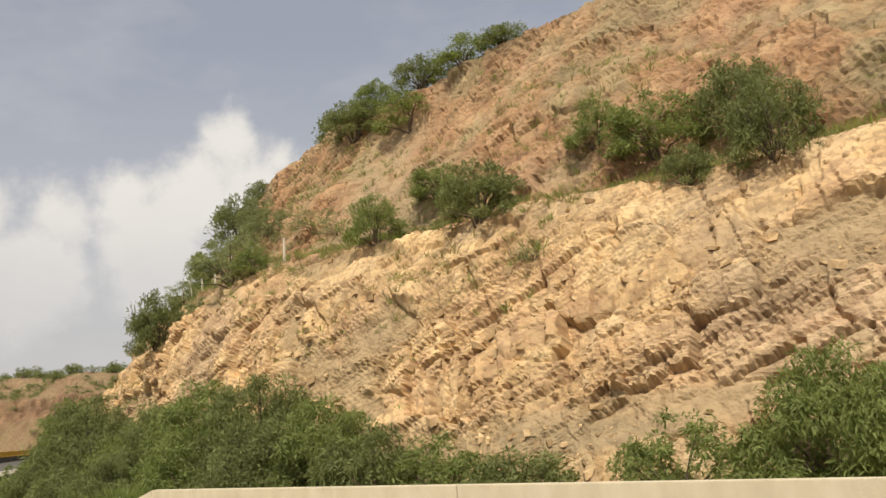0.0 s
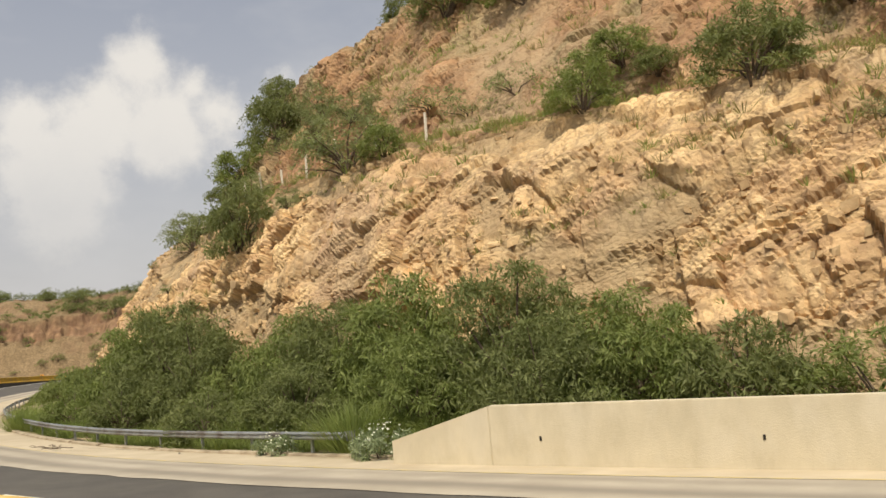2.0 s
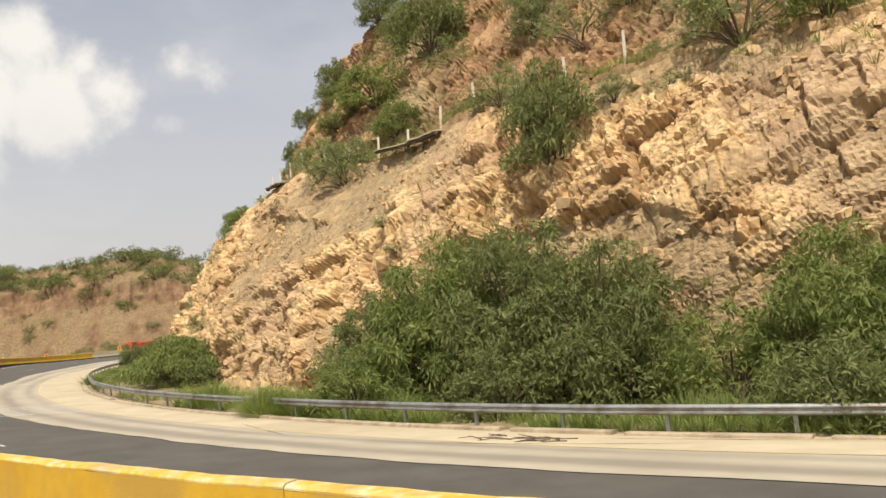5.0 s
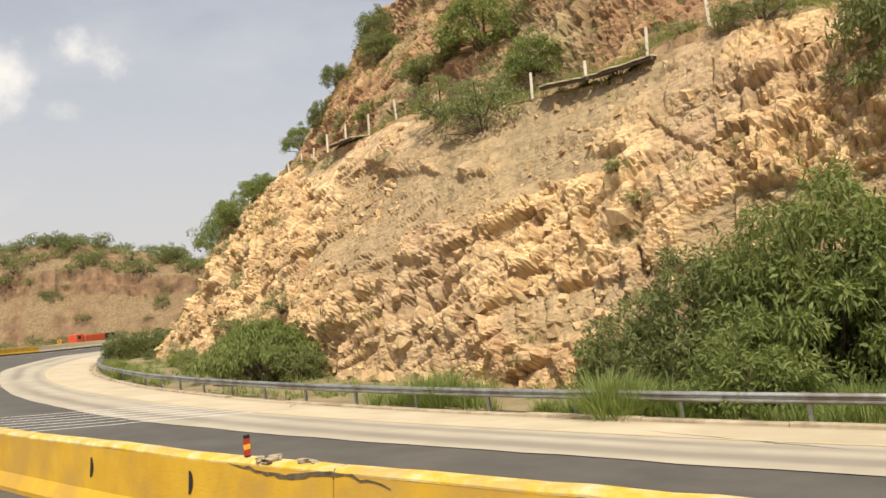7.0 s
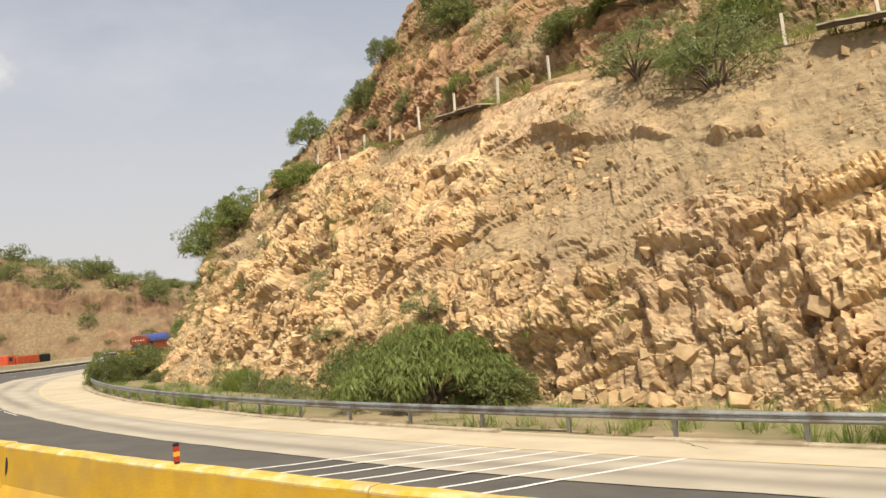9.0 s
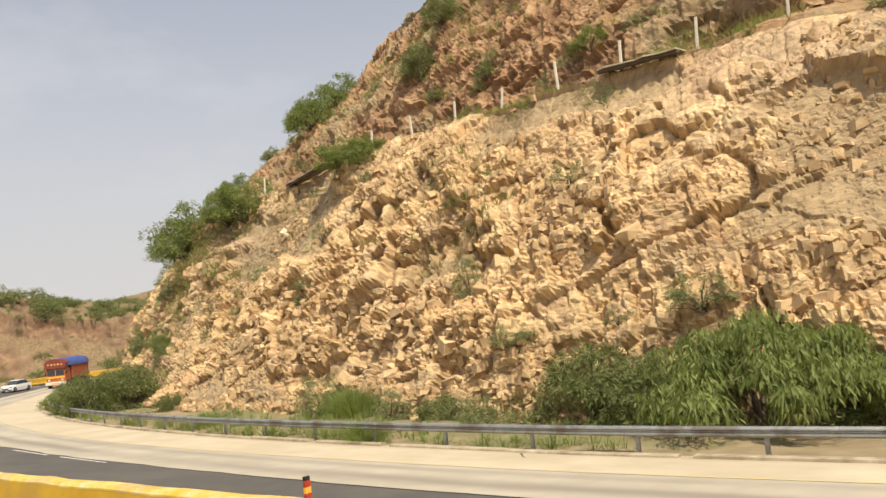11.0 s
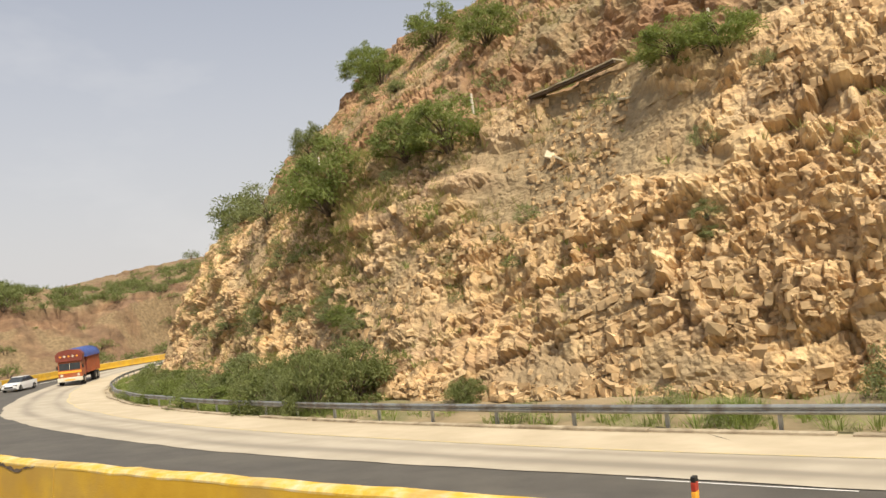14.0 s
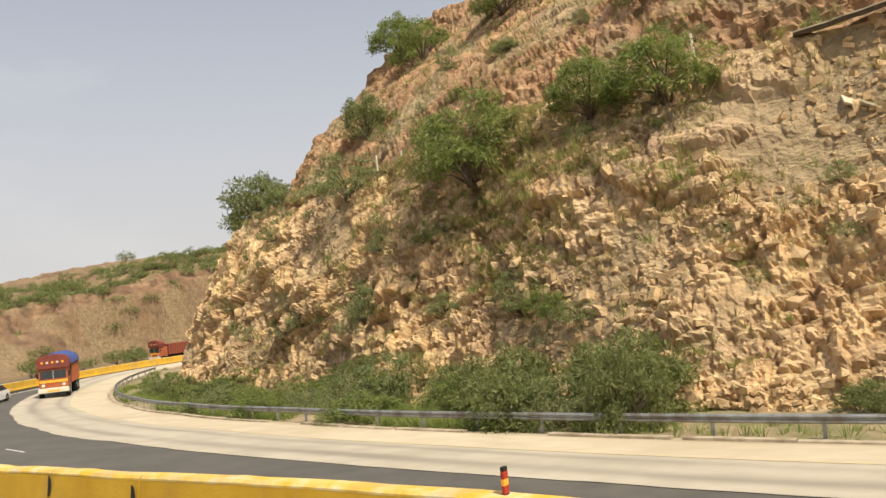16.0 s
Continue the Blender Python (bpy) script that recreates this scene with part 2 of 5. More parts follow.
bedded(M_FARSOIL, ((0.15, 0.106, 0.058), (0.30, 0.215, 0.118)))
M_ASPH = material("asphalt", [(0.3, (0.075, 0.07, 0.062)), (0.7, (0.105, 0.097, 0.086))], scale=0.8, bump=0.25, fine=60.0, rough=0.8, stain=((0.13, 0.12, 0.10), 0.3, 0.4))
M_CONC = material("road_concrete", [(0.3, (0.43, 0.36, 0.25)), (0.7, (0.55, 0.47, 0.34))], scale=0.5, bump=0.15, fine=30.0, rough=0.8, stain=((0.40, 0.33, 0.23), 0.16, 0.5))
M_LANE = material("lane_concrete", [(0.3, (0.37, 0.325, 0.255)), (0.7, (0.46, 0.41, 0.325))], scale=0.6, bump=0.15, fine=30.0, rough=0.8, stain=((0.33, 0.29, 0.225), 0.2, 0.5))
M_WALLC = material("cast_concrete", [(0.3, (0.46, 0.40, 0.28)), (0.7, (0.58, 0.51, 0.37))], scale=0.9, bump=0.2, fine=20.0, rough=0.85, stain=((0.42, 0.36, 0.26), 0.35, 0.5))
M_WALLP = material("streaked_wall_concrete", [(0.3, (0.47, 0.41, 0.29)), (0.7, (0.58, 0.51, 0.37))], scale=1.1, bump=0.2, fine=20.0, rough=0.85, stain=((0.62, 0.56, 0.44), 0.9, 0.35), stretch=(1, 1.2, 0.6))
M_YELLOW = material("yellow_paint", [(0.3, (0.50, 0.28, 0.02)), (0.7, (0.63, 0.385, 0.035))], scale=1.1, bump=0.2, fine=25.0, rough=0.7, stain=((0.40, 0.25, 0.07), 0.7, 0.55))
M_WORN = material("worn_top_paint", [(0.40, (0.58, 0.36, 0.04)), (0.52, (0.62, 0.44, 0.13)), (0.68, (0.62, 0.53, 0.34))], scale=3.5, bump=0.2, fine=25.0, rough=0.75, stretch=(1, 1, 1), stain=((0.36, 0.28, 0.15), 1.4, 0.5))
M_STEEL = material("galvanised_steel", [(0.3, (0.30, 0.31, 0.31)), (0.7, (0.44, 0.45, 0.44))], scale=3.0, bump=0.05, rough=0.45, metal=0.7, stain=((0.17, 0.125, 0.085), 1.2, 0.6))
M_KERB = material("dirty_kerb", [(0.3, (0.30, 0.24, 0.16)), (0.7, (0.46, 0.39, 0.28))], scale=2.0, bump=0.3, fine=15.0, rough=0.9, stain=((0.20, 0.155, 0.10), 0.9, 0.7))
M_POST = material("post_concrete", [(0.3, (0.52, 0.47, 0.38)), (0.7, (0.68, 0.62, 0.52))], scale=6.0, bump=0.1, rough=0.9)
M_WHITE = material("white_marking", [(0.3, (0.62, 0.60, 0.55)), (0.7, (0.78, 0.77, 0.73))], scale=4.0, bump=0.05, rough=0.7)
M_YLINE = material("yellow_marking", [(0.42, (0.50, 0.42, 0.28)), (0.62, (0.56, 0.45, 0.20))], scale=2.0, bump=0.05, rough=0.75)
M_TYRE = material("tyre_dark", [(0.3, (0.015, 0.015, 0.015)), (0.7, (0.03, 0.03, 0.03))], scale=8.0, bump=0.1, rough=0.85)
M_RED = material("red_reflector", [(0.3, (0.30, 0.03, 0.02)), (0.7, (0.45, 0.06, 0.03))], scale=8.0, bump=0, rough=0.4)
M_ORANGE = material("orange_reflector", [(0.3, (0.85, 0.33, 0.03)), (0.7, (0.95, 0.45, 0.06))], scale=8.0, bump=0, rough=0.4)
M_BLACK = material("black_paint", [(0.3, (0.015, 0.014, 0.012)), (0.7, (0.03, 0.028, 0.025))], scale=6.0, bump=0, rough=0.6)
M_BARK = material("bark", [(0.3, (0.07, 0.05, 0.035)), (0.7, (0.16, 0.12, 0.085))], scale=9.0, bump=0.5, fine=30.0, stretch=(1, 1, 0.25))
worn(M_LANE, (0.21, 0.185, 0.15), 0.75)
worn(M_CONC, (0.30, 0.235, 0.15), 0.8)
M_LEAF = [leaf_material("leaf_olive", (0.080, 0.096, 0.033), (0.215, 0.236, 0.092)),
          leaf_material("leaf_green", (0.086, 0.113, 0.030), (0.238, 0.272, 0.088)),
          leaf_material("leaf_grey", (0.120, 0.140, 0.060), (0.250, 0.270, 0.125))]
M_GRASS = leaf_material("grass", (0.10, 0.14, 0.035), (0.27, 0.31, 0.10), 0.35)
M_DRY = leaf_material("dry_scrub", (0.15, 0.14, 0.06), (0.32, 0.27, 0.13), 0.3)

# ---------------------------------------------------------------- lines along the road
ROAD_A = [(-80, 63), (0, 58), (15, 54.8), (30, 50.9), (45, 46.3), (60, 40), (75, 33.2), (90, 27.6), (105, 22.8), (120, 19.2), (135, 16.1), (150, 11.7), (165, 7.6), (180, 3.0), (195, -2.8), (210, -9.7), (225, -17.5), (240, -25.9), (255, -34.6), (270, -43.6), (290, -55.4), (320, -73.1), (460, -78.1)]
HILL_A = [(-80, 63), (0, 58), (15, 54.8), (30, 50.9), (45, 46.3), (60, 40), (75, 33.2), (90, 27.6), (105, 22.8), (120, 19.2), (135, 16.1), (150, 12.7), (165, 10.5), (180, 8.3), (195, 4.9), (210, 1.4), (240, -5.4), (300, -16)]


class Line:
    """A plan curve that starts at the origin at s = 0; at(s, lat) is lat metres to its right."""

    def __init__(self, table):
        ts, ta = zip(*table)
        self.s = np.arange(ts[0], ts[-1] + 0.5, 0.5)
        self.a = np.radians(np.interp(self.s, ts, ta))
        k = np.ones(17) / 17
        self.a = np.convolve(np.pad(self.a, 8, mode="edge"), k, mode="valid")
        d = np.stack([-np.sin(self.a), np.cos(self.a)], 1)
        p = np.concatenate([[[0, 0]], np.cumsum((d[1:] + d[:-1]) * 0.25, 0)])
        i0 = int(round(-ts[0] / 0.5))
        self.p = p - p[i0]

    def at(self, s, lat):
        s = np.asarray(s, float)
        x, y, a = np.interp(s, self.s, self.p[:, 0]), np.interp(s, self.s, self.p[:, 1]), np.interp(s, self.s, self.a)
        return np.stack([x + lat * np.cos(a), y + lat * np.sin(a)], -1)

    def angle(self, s):
        return float(np.interp(s, self.s, self.a))

    def spot(self, s, lat, z=0.0, turn=0.0):
        """x to the right of the road, y along it."""
        x, y = self.at(s, lat)
        return pose(float(x), float(y), z, 0, 0, math.degrees(self.angle(s)) + turn)


road, hill = Line(ROAD_A), Line(HILL_A)

# ---------------------------------------------------------------- mesh helpers


def mesh_from(name, verts, faces, mat, smooth=False):
    me = bpy.data.meshes.new(name)
    me.from_pydata([tuple(v) for v in verts] if not isinstance(verts, np.ndarray) else verts.tolist(), [], faces if isinstance(faces, list) else faces.tolist())
    for m in mat if isinstance(mat, (list, tuple)) else [mat]:
        me.materials.append(m)
    if smooth:
        me.polygons.foreach_set("use_smooth", [True] * len(me.polygons))
    me.update()
    return me


def part(name, data, material_=None, parent=None, label="", m=None, smooth=False):
    """Links a bmesh or mesh as one object, under a thing or part if one is given."""
    if isinstance(data, bmesh.types.BMesh):
        me = bpy.data.meshes.new(name)
        data.to_mesh(me)
        data.free()
        me.materials.append(material_)
        if smooth:
            me.polygons.foreach_set("use_smooth", [True] * len(me.polygons))
        data = me
    ob = new(name, data)
    if parent:
        ob.parent = parent
    if m is not None:
        ob.matrix_basis = m
    if label:
        ob["label"] = label
    return ob


def thing(name, label, category, m=None, group="", kind=""):
    ob = new(name)
    ob.empty_display_size = 0.2
    if m is not None:
        ob.matrix_basis = m
    return tagged(ob, label, category, group, kind)


def box(bm, x0, x1, y0, y1, z0, z1, bevel=0.0):
    g = bmesh.ops.create_cube(bm, size=1, matrix=Matrix.Translation(((x0 + x1) / 2, (y0 + y1) / 2, (z0 + z1) / 2)) @ Matrix.Diagonal((x1 - x0, y1 - y0, z1 - z0, 1)))
    if bevel:
        es = list({e for v in g["verts"] for e in v.link_edges})
        bmesh.ops.bevel(bm, geom=es, offset=bevel, segments=2, profile=0.6, affect="EDGES")
    return g


def tube(bm, pts, radii, sides=7, cap=True):
    rings = []
    for i, (p, r) in enumerate(zip(pts, radii)):
        p = Vector(p)
        d = Vector(pts[min(i + 1, len(pts) - 1)]) - Vector(pts[max(i - 1, 0)])
        q = d.to_track_quat("Z", "Y")
        rings.append([bm.verts.new(p + q @ Vector((r * math.cos(a), r * math.sin(a), 0))) for a in [math.tau * k / sides for k in range(sides)]])
    for a, b in zip(rings, rings[1:]):
        for k in range(sides):
            bm.faces.new((a[k], a[(k + 1) % sides], b[(k + 1) % sides], b[k]))
    if cap:
        bm.faces.new(rings[-1])
        bm.faces.new(rings[0][::-1])


def sweep(line, svals, profile, closed=True, lat=None, z=None):
    """Verts and faces of a (lat, z) profile drawn along a line. lat, z: optional functions of s added to it."""
    svals = np.asarray(svals, float)
    n, k = len(svals), len(profile)
    V = np.empty((n, k, 3))
    for j, (l, h) in enumerate(profile):
        dl = l + (lat(svals) if lat else 0)
        V[:, j, :2] = line.at(svals, dl) if np.ndim(dl) == 0 else np.stack([line.at(s, d) for s, d in zip(svals, dl)])
        V[:, j, 2] = h + (z(svals) if z else 0)
    F = []
    kk = k if closed else k - 1
    for i in range(n - 1):
        for j in range(kk):
            a, b = i * k + j, i * k + (j + 1) % k
            F.append((a, b, b + k, a + k))
    if closed:
        F.append(tuple(range(k))[::-1])
        F.append(tuple((n - 1) * k + j for j in range(k)))
    return V.reshape(-1, 3), F


def fbm(p, seed=0, octaves=4):
    """Value noise on an (n, d) array, about -1 to 1."""
    p = np.asarray(p, float)
    out, amp, tot = np.zeros(len(p)), 1.0, 0.0
    for o in range(octaves):
        q = p * 2**o + seed * 17.3 + o * 5.7
        i = np.floor(q).astype(np.int64)
        f = q - i
        f = f * f * (3 - 2 * f)
        acc = np.zeros(len(p))
        for c in range(2 ** p.shape[1]):
            off = np.array([(c >> d) & 1 for d in range(p.shape[1])])
            w = np.prod(np.where(off, f, 1 - f), axis=1)
            acc += w * hash01(i + off, seed + o)
        out += amp * (acc * 2 - 1)
        tot += amp
        amp *= 0.5
    return out / tot * 1.6


def hash01(i, seed=0):
    h = np.full(len(i), (seed * 0x9E3779B1 + 12345) & 0xFFFFFFFF, dtype=np.uint64)
    for d in range(i.shape[1]):
        h ^= (i[:, d].astype(np.int64) & 0xFFFFFFFF).astype(np.uint64) * np.uint64(0x85EBCA6B + 2 * d * 0x1F1F1F)
        h = (h * np.uint64(0xC2B2AE35)) & np.uint64(0xFFFFFFFF)
        h ^= h >> np.uint64(15)
        h = (h * np.uint64(0x27D4EB2F)) & np.uint64(0xFFFFFFFF)
        h ^= h >> np.uint64(13)
    return h.astype(float) / 4294967296.0


def blocks(p, seed):
    """Fractured rock: for points p (n, 3) in cell units, the height of the block they lie on (0 to 1) and the nearness of a joint (0 to 1)."""
    i0 = np.floor(p).astype(np.int64)
    n = len(p)
    d1, d2 = np.full(n, 9e9), np.full(n, 9e9)
    c1 = np.zeros((n, 3), np.int64)
    o1 = np.zeros((n, 3))
    for dx in (-1, 0, 1):
        for dy in (-1, 0, 1):
            for dz in (-1, 0, 1):
                c = i0 + (dx, dy, dz)
                q = c + 0.15 + 0.7 * np.stack([hash01(c, seed + k) for k in (1, 2, 3)], 1)
                d = np.abs(p - q).max(1) * 0.65 + np.abs(p - q).sum(1) * 0.2
                nearer = d < d1
                d2 = np.where(nearer, d1, np.minimum(d2, d))
                c1[nearer] = c[nearer]
                o1[nearer] = (p - q)[nearer]
                d1 = np.where(nearer, d, d1)
    h = hash01(c1, seed + 7)
    tilt = np.stack([hash01(c1, seed + k) - 0.5 for k in (11, 12, 13)], 1)
    return h + 1.1 * (tilt * o1).sum(1), np.clip(1 - (d2 - d1) * 5, 0, 1)


def courses(a, b, th, run, seed):
    """Stacked beds of thickness th along b, cut by joints every run or so along a: the height of the block (0 to 1) and the nearness of its edges."""
    bed = np.floor(b / th)
    key = bed.astype(np.int64)[:, None]
    r = run * (0.65 + 0.8 * hash01(key, seed))
    q = a / r + 7.3 * hash01(key, seed + 1)
    q = q + 0.4 * np.sin(q * 1.7 + 6 * hash01(key, seed + 5)) + 0.08 * np.sin(q * 4.1 + 2)      # uneven spacing
    col = np.floor(q)
    ids = np.stack([bed.astype(np.int64), col.astype(np.int64)], 1)
    fa, fb = q - col, b / th - bed
    h = hash01(ids, seed + 2) + 1.0 * (hash01(ids, seed + 3) - 0.5) * (fa - 0.5) + 0.7 * (hash01(ids, seed + 4) - 0.35) * (fb - 0.5)
    edge = np.minimum(np.minimum(fa, 1 - fa) * r, np.minimum(fb, 1 - fb) * th)
    return h, np.clip(1 - edge / 0.10, 0, 1)


def lerp(s, *pairs):
    xs, ys = zip(*pairs)
    return np.interp(s, xs, ys)


# ---------------------------------------------------------------- ground and road
def build_ground():
    # one sheet from under the road to the horizon
    r = np.concatenate([np.linspace(0, 420, 43), np.geomspace(460, 4500, 16)])
    a = np.linspace(0, math.tau, 97)[:-1]
    R, A = np.meshgrid(r, a, indexing="ij")
    x, y = -45 + R * np.cos(A), 100 + R * np.sin(A)
    q = np.stack([x.ravel(), y.ravel()], 1)
    z = -4.6 + 0.25 * fbm(q / 14, 3) + np.clip(R.ravel() - 420, 0, None) * 0.004 * (1 + fbm(q / 300, 5))
    V = np.stack([x.ravel(), y.ravel(), z], 1)
    n = len(a)
    F = [(i * n + j, i * n + (j + 1) % n, (i + 1) * n + (j + 1) % n, (i + 1) * n + j) for i in range(len(r) - 1) for j in range(n)]
    tagged(new("ground", mesh_from("ground", V, F, M_SOIL, True)), "dry sandy soil with sparse scrub reaching the horizon", "ground", kind="structure")


def far_shift(s):
    """How far the far carriageway swings away from the near one."""
    return lerp(s, (-80, 1.6), (40, 1.6), (60, 1.41), (80, 1.45), (100, 1.5), (120, 2.2), (140, 3.55), (160, 5.2), (180, 6.9), (200, 8.1), (220, 8.2), (240, 6.64), (260, 3.2), (280, -0.95), (300, -5.3), (320, -9.2), (350, -11), (460, -11))


def far_z(s):
    """The far carriageway falls towards the bend."""
    return lerp(s, (-80, -0.3), (60, -0.3), (80, -0.28), (100, -0.35), (120, -0.53), (140, -0.73), (160, -1.03), (180, -1.42), (200, -1.82), (220, -2.3), (240, -2.7), (260, -2.88), (280, -2.86), (300, -2.75), (330, -2.6))


def far_height(s, rel):
    """Banked surface: the outer side of the bend stands higher."""
    return far_z(s) + lerp(s, (200, 0.08), (260, 0.035)) * np.clip(19.8 - np.asarray(rel, float), 0, 22)


def far_at(s, rel):
    s = np.asarray(s, float)
    return road.at(s, rel + far_shift(s))


def far_spot(s, rel, z=0.0, turn=0.0):
    return road.spot(s, rel + float(far_shift(s)), z + float(far_height(s, rel)), turn)


def far_sweep(svals, profile, closed=True, lat=None):
    """A (offset, height above the surface) profile drawn along the far carriageway; lat: optional function of s added to the offset."""
    svals = np.asarray(svals, float)
    n, k = len(svals), len(profile)
    V = np.empty((n, k, 3))
    for j, (l, h) in enumerate(profile):
        rel = (l(svals) if callable(l) else np.full(n, float(l))) + (lat(svals) if lat else 0)
        V[:, j, :2] = far_at(svals, rel)
        V[:, j, 2] = h + far_height(svals, rel)
    kk = k if closed else k - 1
    F = [(i * k + j, i * k + (j + 1) % k, (i + 1) * k + (j + 1) % k, (i + 1) * k + j) for i in range(n - 1) for j in range(kk)]
    if closed:
        F += [tuple(range(k))[::-1], tuple((n - 1) * k + j for j in range(k))]
    return V.reshape(-1, 3), F


def lane_edge(s):
    """Offset where the asphalt meets the concrete lane."""
    return lerp(s, (-80, 13.8), (40, 13.7), (78, 13.5), (100, 12.8), (125, 12.6), (148, 12.2), (163, 11.3), (185, 10.9), (205, 10.3), (240, 10.6), (330, 10.8))


def shoulder_edge(s):
    return lerp(s, (-80, 17.2), (60, 17.0), (110, 16.4), (150, 15.7), (330, 15.8))


def worn_strip(name, l0, l1, s0, s1, z, mat, label, category, tracks, step=1.0, ragged=0.0):
    """A concrete strip between two offsets whose point attribute "wear" follows the wheel tracks (place across 0..1, half width, amount)."""
    sv, n = np.arange(s0, s1 + step, step), 25
    S, T = np.meshgrid(sv, np.linspace(0, 1, n), indexing="ij")
    a, b = l0(S), l1(S)
    Lt = a + (b - a) * T
    Lt[:, 0] += ragged * fbm(np.stack([sv / 1.7, 0 * sv], 1), 14, 3)
    q = np.stack([S.ravel() / 9, Lt.ravel() * 0.8], 1)
    w = np.zeros(S.size)
    for at, half, amount in tracks:
        off = (a + (b - a) * at).ravel()
        w = np.maximum(w, amount * np.exp(-((Lt.ravel() - off + 0.12 * fbm(q[:, :1], 15, 2)) / half) ** 2))
    w = np.clip(w * (1 + 0.5 * fbm(q, 16, 3)) + 0.12 * fbm(q * 3, 17, 3), 0, 1)
    V = np.concatenate([far_at(S.ravel(), Lt.ravel()), (z + far_height(S.ravel(), Lt.ravel()))[:, None]], 1)
    F = [(i * n + j, i * n + j + 1, (i + 1) * n + j + 1, (i + 1) * n + j) for i in range(len(sv) - 1) for j in range(n - 1)]
    me = mesh_from(name, V, F, mat, True)
    me.attributes.new("wear", "FLOAT", "POINT").data.foreach_set("value", w)
    return tagged(new(name, me), label, category, kind="structure")


def build_roads():
    sv = np.arange(-78, 420, 2.0)
    inner = lambda q: BARRIER_LAT + 0.2 - far_shift(q)
    V, F = far_sweep(sv, [(inner, -0.02), (lambda q: 0.5 * (inner(q) + 19.6), -0.02), (19.6, -0.02), (19.6, -0.6), (inner, -0.6)])
    tagged(new("road", mesh_from("road", V, F, M_ASPH)), "worn grey asphalt far carriageway of a motorway", "road", kind="structure")
    V, F = sweep(road, sv, [(-9.5, OWN_Z), (BARRIER_LAT + 0.28, OWN_Z), (BARRIER_LAT + 0.28, OWN_Z - 3.5), (-9.5, OWN_Z - 3.5)], z=own_rise)
    tagged(new("near_road", mesh_from("near_road", V, F, M_ASPH)), "worn grey asphalt near carriageway on a higher level", "road", kind="structure")
    worn_strip("pavement", lane_edge, shoulder_edge, -78, 330, 0.0, M_LANE, "grey concrete lane with darker rubbered wheel tracks", "road", [(0.34, 0.5, 0.9), (0.80, 0.35, 0.6)], ragged=0.09)
    worn_strip("shoulder", shoulder_edge, lambda q: 19.75 + 0 * q, -78, 330, 0.004, M_CONC, "sun-bleached dusty concrete shoulder beside the guardrail", "road shoulder", [(0.9, 0.35, 0.7)])


def own_rise(s):
    """The near carriageway comes down to the level of the far one past the bend."""
    return lerp(s, (168, 0), (185, -0.47), (200, -1.14), (215, -1.83), (230, -2.43), (250, -3.04), (270, -3.4), (290, -3.6), (320, -3.7))


build_ground()
OWN_Z, BARRIER_LAT = 1.27, 6.25      # the near carriageway lies higher than the far one
build_roads()


def build_verge():
    sv = np.arange(-78, 325, 1.0)
    k = 26
    f = np.linspace(0, 1, k) ** 1.3
    off = f * 21.0
    S, O = np.meshgrid(sv, off, indexing="ij")
    q = far_at(S.ravel(), 19.7 + O.ravel())
    d = O.ravel()
    drop = lerp(S.ravel(), (80, 1.1), (120, 0.5), (160, 0.2))
    z = far_z(S.ravel()) - 0.03 - np.where(d < 0.6, 0, drop * np.clip((d - 0.6) / 12, 0, 1) - 0.16 * fbm(q / 2.5, 8))
    V = np.concatenate([q, z[:, None]], 1)
    F = [(i * k + j, i * k + j + 1, (i + 1) * k + j + 1, (i + 1) * k + j) for i in range(len(sv) - 1) for j in range(k - 1)]
    tagged(new("verge", mesh_from("verge", V, F, M_SOIL, True)), "sandy weedy verge between guardrail and rock face", "verge", kind="structure")



# ---------------------------------------------------------------- the hill
def toe_l(s):
    return lerp(s, (-70, 24.5), (2, 28.5), (19, 28.8), (36, 30.1), (65, 30.4), (94, 29.3), (107, 29.1), (121, 30.1), (132, 30.4), (143, 31.5), (157, 32.3), (169, 33.3), (175, 34.4), (189, 35.8), (203, 37.0), (214, 38.5), (228, 43.0), (243, 50.0), (261, 62.0))


def bench_l(s):
    return lerp(s, (-70, 36.9), (2, 39.0), (36, 38.5), (65, 38.3), (92, 38.8), (115, 39.4), (130, 40.8), (143, 42.7), (153, 43.5), (165, 45.3), (192, 45.3), (210, 46.0), (221, 49.4), (236, 56.5), (252, 64.0), (261, 72.0))


def bench_z(s):
    return lerp(s, (-70, 13.7), (2, 13.6), (36, 14.0), (65, 14.7), (92, 14.2), (115, 15.6), (130, 16.0), (143, 16.4), (153, 16.8), (165, 15.9), (189, 15.1), (210, 14.8), (221, 15.2), (236, 14.8), (252, 13.6), (261, 10.5))


def crest_z(s):
    return lerp(s, (-70, 36), (2, 35.7), (53, 32), (99, 32.2), (143, 34), (172, 34.5), (200, 38), (228, 41), (238, 40), (244, 32), (250, 18), (261, 11.8))


def end_shift(s):
    """How far the hill's end draws back from the bend."""
    return lerp(s, (175, 0), (190, 0), (205, 4.5), (220, 4.5), (240, -3.2))


def bench_w(s):
    return lerp(s, (0, 6), (50, 5), (100, 4.5), (150, 4), (175, 4.5), (190, 5), (205, 4), (225, 4))


def upper_lean(s):
    return lerp(s, (0, 0.8), (50, 0.75), (100, 0.6), (150, 0.5), (172, 0.75), (190, 1.1), (235, 1.0), (250, 0.8))


def belly(s):
    """How far the cut face bulges towards the road."""
    return lerp(s, (130, 1.0), (152, 0.85), (167, 0.5), (180, 0.0), (190, -0.7), (200, 0.0), (210, 0.4))


